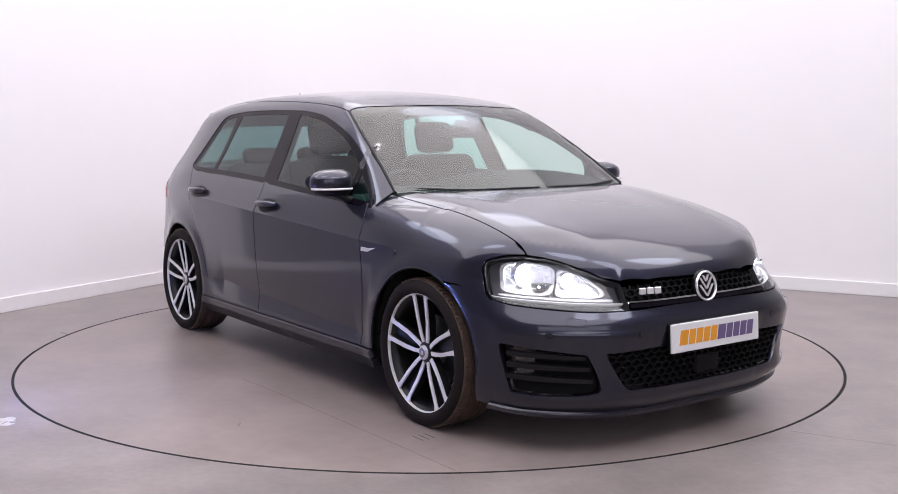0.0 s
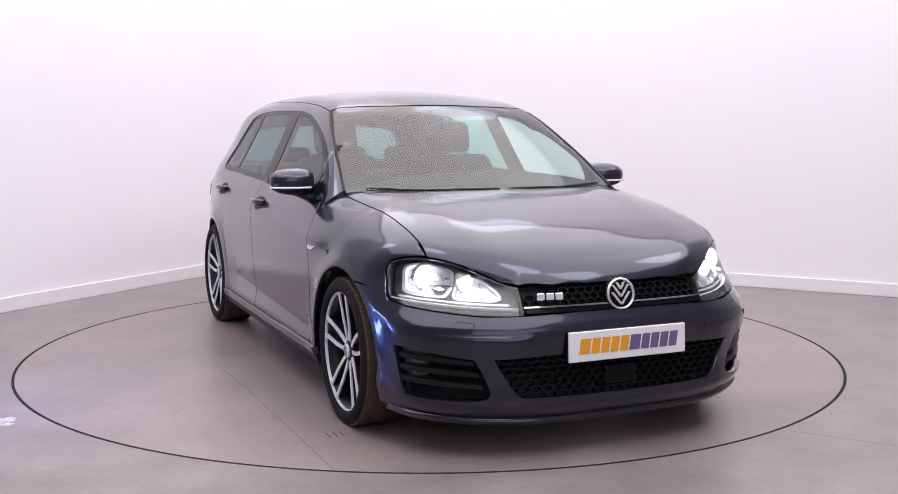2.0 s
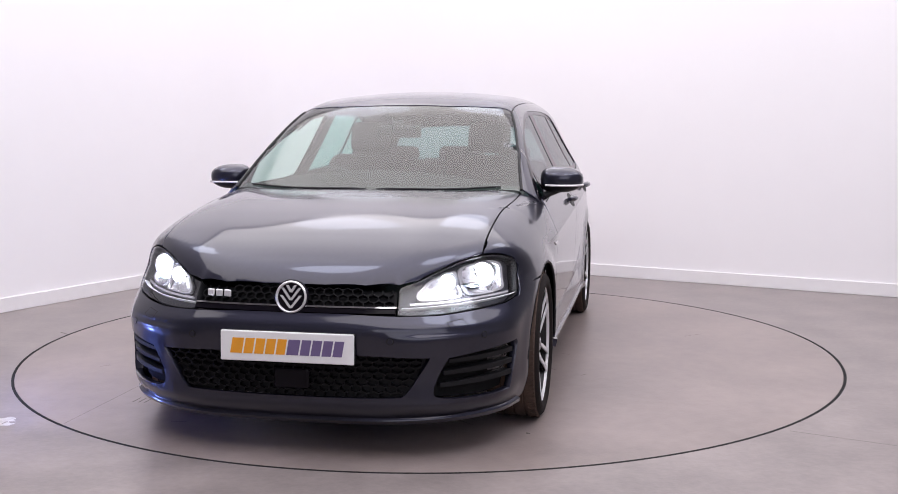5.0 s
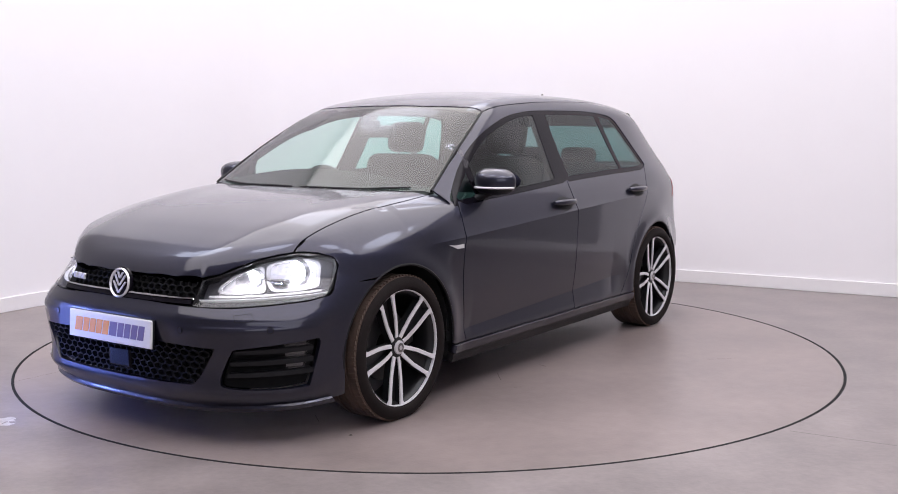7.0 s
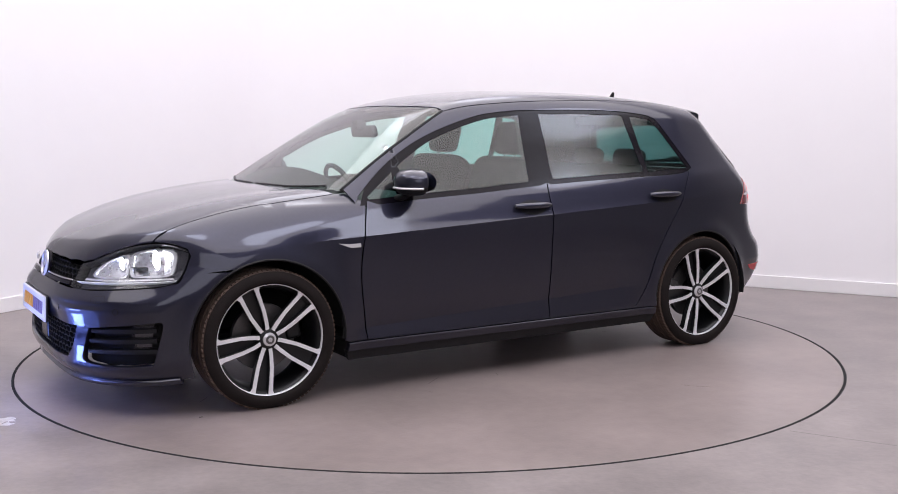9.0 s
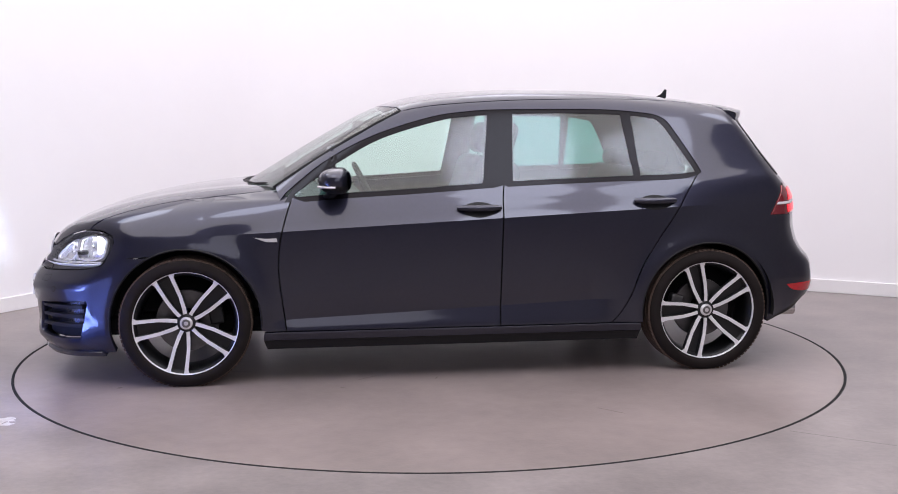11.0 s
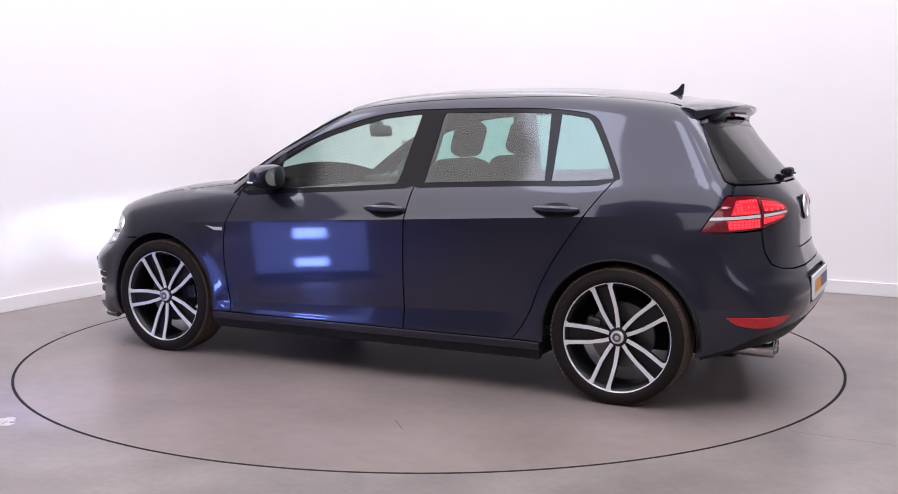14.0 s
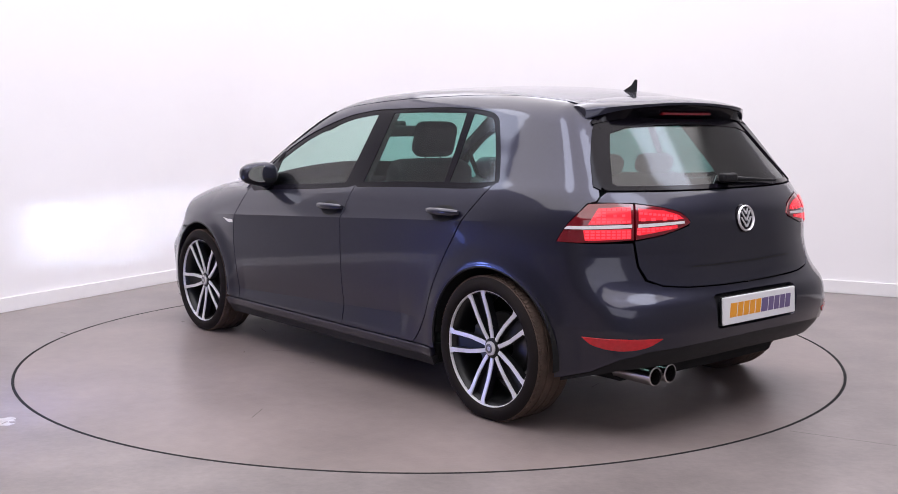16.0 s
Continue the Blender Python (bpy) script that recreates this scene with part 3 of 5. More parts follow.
    skin("mirror_window", glass_v, from_side, GLASSREAR, car, both=True, lift=-0.006, fold=0)
    skin("rear_door_window", glass_r, from_side, GLASSREAR, car, both=True, lift=-0.006, fold=0)
    skin("quarter_window", glass_q, from_side, GLASSREAR, car, both=True, lift=-0.006, fold=0)
    # bonnet, screen, roof
    bx = np.linspace(0.93, joint[0] - 0.012, 16)
    side = [(x, float(bonnet_y(x)) - 0.0055) for x in bx]
    lip = from_front(np.array([(57.8, 0.7555), (52, 0.7425), (44, 0.7105), (37, 0.672), (31.5, 0.658), (22, 0.657), (10, 0.658), (0, 0.658)], float))
    nose = [(q[0], q[1]) for q in lip]
    back = [(1.02, 0.45), (1.06, 0.2), (1.075, 0.0)]
    half = back[::-1] + side + nose
    bonnet = half + [(x, -y) for x, y in half[::-1]]
    SHAPE["top"] = "bonnet"
    skin("bonnet", bonnet, from_top, PAINT, car, su=0.025, sv=0.025)
    SHAPE["top"] = "cabin"
    edge = [(0.335, 0.0), (0.325, 0.25), (0.285, 0.46), (0.250, 0.570), (0.35, 0.600), (0.60, 0.654), (0.90, 0.712), (1.0, 0.47), (1.045, 0.2), (1.06, 0.0)]
    screen = edge + [(x, -y) for x, y in edge[::-1][1:-1]]
    skin("windscreen", screen, from_top, GLASSSCREEN, car, lift=-0.002, fold=0)
    SHAPE["top"] = "all"
    half = [(0.325, 0.0), (0.315, 0.25), (0.275, 0.46), (0.240, 0.574)] + [(x, float(ROOF_Y(x)) - 0.004) for x in np.linspace(0.19, -1.58, 14)] + [(-1.60, 0.3), (-1.61, 0.0)]
    roof = half + [(x, -y) for x, y in half[::-1][1:-1]]
    skin("roof", roof, from_top, PAINT, car)


# glow of the added panels that the paint mirrors
LED = material("added_cool_glow", (0.8, 0.85, 0.9), 0.3, emission=(0.20, 0.30, 1.0), strength=40.0)
BLUE = material("added_blue_glow", (0.6, 0.65, 0.9), 0.3, emission=(0.14, 0.23, 1.0), strength=2.0)


def reflection_stand():
    """A low unseen stand of cool panels beside the turntable, added for blue reflections."""
    m = Matrix.Translation((-2.30, -1.48, 0)) @ Matrix.Rotation(math.atan2(1.08, 2.30), 4, "Z")
    stand = part("reflection_stand", box(-0.14, 0.14, -0.14, 0.14, 0.0, 0.02, 0.006, 2, m), BLACK, None)
    part("pole", tube([m @ Vector((-0.03, 0, 0.02)), m @ Vector((-0.03, 0, 0.78))], 0.012, 10), STEEL, stand)
    part("blue_frame", box(-0.02, 0.004, -0.41, 0.41, 0.03, 0.60, 0.006, 2, m), BLACK, stand)
    part("added_blue_panel", box(0.0045, 0.008, -0.40, 0.40, 0.04, 0.59, 0, 1, m), BLUE, stand, "glowing blue panel added for the sheen on the doors")
    for z in (0.125, 0.415):
        part("panel_frame", box(0.0085, 0.022, -0.13, 0.13, z - 0.01, z + 0.10, 0.004, 2, m), BLACK, stand)
        part("added_cool_panel", box(0.0225, 0.026, -0.115, 0.115, z, z + 0.09, 0, 1, m), LED, stand, "glowing cool white panel added for reflections in the paint")
    # added flap, keeps the panels' light off the floor nearby
    part("flap", box(0.009, 0.38, -0.42, 0.42, 0.022, 0.026, 0, 1, m), BLACK, stand)
    tagged(stand, "unseen black floor stand with glowing cool white and blue panels, added for the car's reflections", "light stand")


def lights():
    reflection_stand()
    tint = (1.0, 0.945, 0.965)
    # two broad unseen fill lamps, added in place of the room's own light
    area("ceiling_fill", ROOM @ pose(3.8, -4.0, HIGH - 0.06), 7.4, 7.8, 405, tint)
    area("front_fill", look((1.6, -7.0, 2.8), (0, 0, 0.8)), 6.5, 2.5, 70, (0.93, 0.92, 1.05))
    # round cool spotlights in a ring under the ceiling
    for x, y, power in ((1.3, -2.8, 16), (-1.2, -2.1, 16), (3.5, -0.4, 14), (-2.9, 0.1, 14), (-0.95, 2.5, 4), (0.75, 2.5, 6), (2.7, -2.7, 14)):
        spot = area("ceiling_lamp", look((x, y, HIGH - 0.22), (x * 0.3, y * 0.3, 0)), 1.15, 1.15, power, (0.74, 0.79, 1.0))
        spot.data.shape = "DISK"


def both_halves(half):
    """A closed outline from its left half, listed from the middle top round to the middle bottom."""
    return list(half) + [(-u, v) for u, v in half[::-1]]


def flipped(poly):
    if isinstance(poly[0], list):
        return [flipped(ring) for ring in poly]
    return [(-u, v) for u, v in poly]


def lumps(poly, project, cell, bar, depth, lift, su):
    """A honeycomb of bars inside an outline in (degrees, z); su: degrees for a metre across."""
    P = np.array(poly)

    def inside(u, v):
        hit = False
        for i in range(len(P)):
            a, b = P[i - 1], P[i]
            if (a[1] > v) != (b[1] > v) and u < (b[0] - a[0]) * (v - a[1]) / (b[1] - a[1]) + a[0]:
                hit = not hit
        return hit
    sx, sz = cell * su, cell * 0.62
    segs = []
    for row in range(int((P[:, 1].max() - P[:, 1].min()) / sz) + 2):
        z = P[:, 1].min() + row * sz
        n = int((P[:, 0].max() - P[:, 0].min()) / sx) + 2
        for c in range(n):
            u = P[:, 0].min() + (c + 0.5 * (row % 2)) * sx
            left, right, up = (u - sx / 2, z + sz * 0.18), (u + sx / 2, z + sz * 0.18), (u, z - sz * 0.18)
            for s in ((left, up), (up, right), (left, (left[0], left[1] + sz * 0.64))):
                if inside(*s[0]) and inside(*s[1]):
                    segs.append(s)
    ends = np.array([e for s in segs for e in s])
    pos = project(ends)
    nor = grad(pos)
    verts, faces = [], []
    for k in range(len(segs)):
        a, b, n = pos[2 * k] + nor[2 * k] * lift, pos[2 * k + 1] + nor[2 * k + 1] * lift, nor[2 * k]
        d = (b - a) / max(np.linalg.norm(b - a), 1e-6)
        w = np.cross(d, n) * bar / 2
        i = len(verts)
        for p in (a, b):
            verts += [p + w - n * depth, p + w * 0.6, p - w * 0.6, p - w - n * depth]
        faces += [(i, i + 1, i + 5, i + 4), (i + 1, i + 2, i + 6, i + 5), (i + 2, i + 3, i + 7, i + 6)]
    return verts, faces


def emblem(name, parent, m, r):
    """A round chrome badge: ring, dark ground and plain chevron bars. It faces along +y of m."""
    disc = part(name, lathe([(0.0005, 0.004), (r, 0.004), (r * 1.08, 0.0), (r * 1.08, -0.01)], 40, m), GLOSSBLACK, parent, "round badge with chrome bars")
    part("ring", lathe([(r * 0.84, 0.003), (r * 0.86, 0.010), (r * 0.92, 0.013), (r * 0.99, 0.010), (r, 0.002)], 40, m), SILVER, disc, smooth=60)
    for x0, x1, z0, z1 in ((-0.56, 0.0, 0.56, -0.20), (0.56, 0.0, 0.56, -0.20), (-0.62, 0.0, 0.10, -0.68), (0.62, 0.0, 0.10, -0.68), (-0.26, 0.0, 0.72, 0.28), (0.26, 0.0, 0.72, 0.28)):
        w = 0.085
        q = [((x0 - w) * r, z0 * r), ((x0 + w) * r, z0 * r), ((x1 + w) * r, z1 * r), ((x1 - w) * r, z1 * r)]
        bm = slab(q, 0.004, lambda c: m @ Vector((c.x, 0.005 + c.z, c.y)))
        bmesh.ops.recalc_face_normals(bm, faces=bm.faces)
        part("bar", bm, SILVER, disc)
    return disc


def number_plate(car, name, m):
    """A white plate with plain coloured bars; it faces along +y of m, with x to the reader's left."""
    plate = part(name, box(-0.262, 0.262, -0.012, 0.004, -0.057, 0.057, 0.004, 2, m), PLATE, car, "white plate with orange and violet bars")
    part("surround", box(-0.264, 0.264, -0.016, -0.004, -0.059, 0.059, 0.003, 1, m), BLACK, plate)
    x = 0.222
    for k in range(10):
        wide = 0.046 if k in (0, 5) else 0.036
        mat = (ORANGE if k < 5 else PURPLE)
        q = [(x, -0.028), (x - wide, -0.028), (x - wide - 0.010, 0.030), (x - 0.010, 0.030)]
        bm = slab(q, 0.0012, lambda c: m @ Vector((c.x, 0.0042 + c.z, c.y)))
        bmesh.ops.recalc_face_normals(bm, faces=bm.faces)
        part("bar", bm, mat, plate)
        x -= wide + 0.0065
    return plate


def car_front(car):
    lamp = [(31.5, 0.648), (37, 0.668), (44, 0.706), (52, 0.738), (59, 0.750), (64, 0.746), (68.3, 0.728), (69.2, 0.70), (67.8, 0.64), (65.5, 0.592), (60, 0.574), (50, 0.562), (40, 0.553), (32, 0.552), (29.5, 0.556)]
    lamp = ease(lamp, 3, True, (0, 14))
    arch = front_of_side(arc(AXLE_F, HUB, ARCH_F, 62, -22, 16))
    low = [(62, 0.158), (45, 0.150), (25, 0.146), (0, 0.145)]
    over = [(0, 0.556), (15, 0.556), (29, 0.548), (40, 0.546), (50, 0.555), (60, 0.567), (66.3, 0.586), (68.6, 0.625)] + front_of_side([(1.56, 0.627)])
    half = over + arch + low
    grille_low = both_halves(ease([(0, 0.404), (20, 0.404), (36.5, 0.396), (35, 0.35), (31, 0.258), (27, 0.242), (12, 0.238), (0, 0.237)], 3, False, (2,)))
    vent = ease([(41, 0.392), (51, 0.410), (62, 0.426), (62.4, 0.40), (60.5, 0.29), (59.5, 0.236), (50, 0.230), (40, 0.236), (37.5, 0.26), (39, 0.33)], 3, True, (0, 2, 5))
    bumper = skin("front_bumper", holed(both_halves(half), grille_low, vent, flipped(vent)), from_front, PAINT, car, su=1.6, sv=0.016, fold=0.03)[0]
    skin("lower_grille_backing", grille_low, from_front, BLACK, bumper, su=3, sv=0.03, lift=-0.032, fold=0)
    v, f = lumps(grille_low, from_front, 0.038, 0.0085, 0.02, -0.010, 78)
    part("honeycomb", mesh_of("honeycomb", v, f, MESH), MESH, bumper)
    part("sensor_cover", box(2.075, 2.108, -0.072, 0.072, 0.262, 0.345, 0.012, 3), GLOSSBLACK, bumper, "flat black sensor cover")
    for sign in (1, -1):
        vv = vent if sign > 0 else flipped(vent)
        skin("vent_backing", vv, from_front, DARK, bumper, su=3, sv=0.03, lift=-0.05, fold=0)
        for z0, a0 in ((0.375, 41.4), (0.330, 40.2), (0.285, 39.4)):
            fin = [(sign * a, z0 + dz + (a - 43) * 0.0006) for a, dz in ((a0, 0.010), (50, 0.012), (60.6, 0.012), (60.6, -0.006), (50, -0.006), (a0, -0.004))]
            skin("vent_fin", fin, from_front, BLACK, bumper, su=2, sv=0.009, lift=-0.006, fold=0.04)
        lens = [(sign * a, z) for a, z in ((53.5, 0.400), (59.8, 0.412), (58.6, 0.31), (54, 0.31))]
        skin("fog_lamp", lens, from_front, LENS, bumper, su=2, sv=0.02, lift=-0.018, fold=0.0)
        skin("fog_lamp_reflector", lens, from_front, STEEL, bumper, su=2, sv=0.02, lift=-0.045, fold=0.0)
    # parking sensors and washer covers
    for a, z in ((27.0, 0.462), (50.0, 0.470)):
        for sign in (1, -1):
            q = from_front(np.array([(sign * a, z)]))[0]
            n = grad(np.array([q]))[0]
            m = Matrix.Translation(q) @ Vector(n).to_track_quat("Y", "Z").to_matrix().to_4x4()
            part("parking_sensor", lathe([(0.001, 0.0022), (0.0105, 0.0020), (0.0115, -0.004)], 20, m), PAINT, bumper, "small round parking sensor")
            part("sensor_gap", lathe([(0.0112, 0.0004), (0.0140, 0.0004)], 20, m), DARK, bumper)
    for sign in (1, -1):
        cover = [(41.6, 0.500), (41.2, 0.524), (45.6, 0.532), (46.4, 0.510), (45.0, 0.500)]
        mid = np.mean(np.array(cover), 0)
        ring = holed([(sign * a, z) for a, z in cover], [(sign * (mid[0] + (a - mid[0]) * 0.95), mid[1] + (z - mid[1]) * 0.91) for a, z in cover])
        skin("washer_cover_joint", ring, from_front, DARK, bumper, su=1.0, sv=0.01, lift=0.0006, fold=0)
    # splitter
    lip = both_halves([(0, 0.152), (25, 0.154), (45, 0.160), (66, 0.176), (67, 0.158), (45, 0.144), (25, 0.137), (0, 0.135)])
    skin("splitter", lip, from_front, PAINT, car, su=2, sv=0.01, lift=0.014, fold=0.03, label="body-coloured splitter lip")
    # upper grille
    mouth = both_halves([(0, 0.656), (16, 0.655), (31.0, 0.648), (29.2, 0.560), (16, 0.562), (0, 0.562)])
    grille = skin("grille", mouth, from_front, BLACK, car, su=2, sv=0.02, lift=-0.045, fold=0)[0]
    v, f = lumps(mouth, from_front, 0.036, 0.0075, 0.02, -0.016, 80)
    part("honeycomb", mesh_of("honeycomb", v, f, MESH), MESH, grille)
    strip = both_halves([(0, 0.583), (16, 0.583), (29.6, 0.581), (29.6, 0.576), (16, 0.577), (0, 0.577)])
    skin("chrome_strip", strip, from_front, CHROME, grille, su=2, sv=0.01, lift=0.002, fold=0.012)
    frame_bar = both_halves([(0, 0.574), (16, 0.574), (29.3, 0.572), (29.0, 0.558), (16, 0.559), (0, 0.559)])
    skin("grille_frame", frame_bar, from_front, GLOSSBLACK, grille, su=2, sv=0.01, lift=0.002, fold=0.02)
    emblem("badge", car, pose(2.086, 0, 0.612, 10, 0, -90), 0.062)
    for k in range(3):
        y = -0.262 - k * 0.036
        q = from_front(np.array([(angle_front(2.04, y), 0.617)]))[0]
        part("badge_bar", box(-0.015, 0.015, -0.004, 0.006, -0.013, 0.013, 0.003, 1, pose(q[0] + 0.012, y, 0.617, 8, 0, -90 - 12)), SILVER, grille, "small chrome bar")
    number_plate(car, "front_plate", pose(2.150, 0, 0.432, 3, 0, -90))
    # head lamps
    for sign in (1, -1):
        flip = (lambda p: p) if sign > 0 else flipped
        head = skin("headlamp", flip(lamp), from_front, GLOSSBLACK, car, su=2, sv=0.015, lift=-0.055, fold=0, label="lit headlamp under a clear lens")[0]
        skin("housing_rim", flip(holed(lamp, [(50 + (a - 50) * 0.99, 0.645 + (z - 0.645) * 0.975) for a, z in lamp])), from_front, BLACK, head, su=2, sv=0.015, lift=-0.006, fold=0.045)
        skin("inner_housing", flip([(50 + (a - 50) * 0.97, 0.645 + (z - 0.645) * 0.94) for a, z in lamp]), from_front, HOUSING, head, su=1.5, sv=0.012, lift=-0.050, fold=0, label="grey lamp housing")
        bowls = (ease([(50.5, 0.700), (54, 0.722), (60, 0.732), (64.6, 0.716), (64.4, 0.66), (62.6, 0.628), (54, 0.620), (50.8, 0.632)], 3),
                 ease([(37, 0.640), (42, 0.676), (48.5, 0.702), (49.2, 0.655), (48.8, 0.618), (44, 0.612), (37, 0.612)], 3))
        for bowl in bowls:
            skin("reflector", flip(bowl), from_front, BOWL, head, su=1.5, sv=0.012, lift=-0.044, fold=0.012, label="bright lamp reflector")
            mid = np.mean(np.array(bowl), 0)
            skin("reflector_frame", flip(holed([tuple(mid + (np.array(p) - mid) * 1.05) for p in bowl], [tuple(mid + (np.array(p) - mid) * 0.90) for p in bowl])), from_front, SILVER, head, su=1.5, sv=0.012, lift=-0.030, fold=0.012)
        for a, z, r, glow in ((57.0, 0.672, 0.046, LAMPGLOW), (45.5, 0.652, 0.031, LAMPGLOW)):
            q = from_front(np.array([(sign * a, z)]))[0]
            m = pose(q[0] - 0.043, q[1] - sign * 0.018, z, 0, 0, -90 + sign * 10)
            part("projector", lathe([(0.001, 0.012), (r * 0.4, 0.010), (r * 0.75, 0.005), (r, -0.004)], 28, m), glow, head, "projector lens", smooth=60)
            part("projector_ring", lathe([(r, -0.008), (r * 1.02, 0.008), (r * 1.14, 0.010), (r * 1.25, -0.012)], 28, m), BOWL, head, smooth=40)
        # low beam: a thin arc under a shutter that cuts the light off at the horizon
        q = from_front(np.array([(sign * 51.0, 0.650)]))[0]
        m = pose(q[0] - 0.062, q[1] - sign * 0.018, 0.640, 0, 0, -90 + sign * 3) @ pose(0, 0, 0, -1.0)
        part("arc", box(-0.026, 0.026, -0.001, 0.001, -0.0035, 0.0025, 0, 1, m), ARC, head, "dazzling white arc light")
        part("beam_shutter", box(-0.056, 0.056, -0.006, 0.046, 0.0035, 0.0055, 0, 1, m), BLACK, head)
        part("beam_shutter", box(-0.056, 0.056, -0.006, 0.030, -0.0105, -0.0085, 0, 1, m), BLACK, head)
        part("beam_shutter", box(-0.056, 0.056, -0.006, -0.004, -0.0085, 0.0035, 0, 1, m), BLACK, head)
        for e in (-1, 1):
            part("beam_shutter", box(0.055 * e - 0.001, 0.055 * e + 0.001, -0.006, 0.040, -0.0105, 0.0055, 0, 1, m), BLACK, head)
        skin("trim_bar", flip([(33.5, 0.600), (44, 0.604), (58, 0.612), (64.5, 0.617), (64.5, 0.611), (58, 0.606), (44, 0.597), (33.5, 0.593)]), from_front, SILVER, head, su=2, sv=0.01, lift=-0.024, fold=0.012)
        line = [(31, 0.5805), (45, 0.5875), (60, 0.5975), (66.0, 0.6035), (65.8, 0.601), (60, 0.5945), (45, 0.5845), (31, 0.578)]
        skin("running_light", flip(line), from_front, DRL, head, su=2, sv=0.01, lift=-0.012, fold=0.02, label="white running light strip")
        skin("lens", flip(lamp), from_front, LENS, head, su=2, sv=0.02, lift=-0.002, fold=0)
    # rubber along the edge of the screen
    run = [(0.250, 0.574), (0.35, 0.603), (0.45, 0.627), (0.60, 0.657), (0.72, 0.681), (0.89, 0.714)]
    for sign in (1, -1):
        q = from_top(np.array([(x, sign * y) for x, y in run]))
        part("screen_seal", tube([tuple(p) for p in q], 0.007, 6), BLACK, car)
    dot = from_side(np.array([(1.128, 0.712)]))[0]
    part("side_sensor", lathe([(0.0005, 0.003), (0.011, 0.002), (0.013, -0.004)], 16, pose(dot[0], -dot[1], 0.712, 0, 0, 180)), BLACK, car, "small round black sensor")
    bay = [(0.86, 0.0), (0.86, 0.76), (1.3, 0.75), (1.62, 0.72), (1.80, 0.62), (1.90, 0.45), (1.97, 0.2), (1.98, 0.0)]
    skin("under_bonnet", bay + [(x, -y) for x, y in bay[::-1][1:-1]], from_top, DARK, car, lift=-0.035, fold=0, su=0.05, sv=0.05)
    # wipers and cowl
    cowl = [(1.09, 0.0), (1.07, 0.25), (1.02, 0.5), (0.94, 0.71), (0.86, 0.70), (0.97, 0.47), (1.02, 0.2), (1.04, 0.0)]
    skin("cowl", cowl + [(x, -y) for x, y in cowl[::-1][1:-1]], from_top, BLACK, car, lift=-0.012, fold=0)
    for y0, y1 in ((-0.62, 0.0), (0.05, 0.62)):
        pts = [(float(1.052 - 0.17 * (y / 0.7) ** 2), y) for y in np.linspace(y0, y1, 9)]
        q = from_top(np.array(pts))
        part("wiper", tube([tuple(p + np.array([0.004, 0, 0.002])) for p in q], [0.003] + [0.005] * 7 + [0.004], 6), BLACK, car)


def led_cells(name, spots, wide, high, sign, parent):
    """Small glowing cells behind the tail lamp's lens, as one part."""
    pos = np.array([(sign * (a + du * wide / 2), z + dv * high / 2) for a, z in spots for du, dv in ((-1, -1), (1, -1), (1, 1), (-1, 1))])
    P = from_rear(pos)
    P = P + grad(P) * 0.0066
    quads = [tuple(4 * k + j for j in ((0, 1, 2, 3) if sign < 0 else (3, 2, 1, 0))) for k in range(len(spots))]
    part(name, mesh_of(name, P, quads, TAILGLOW), TAILGLOW, parent)["kind"] = "stuff"


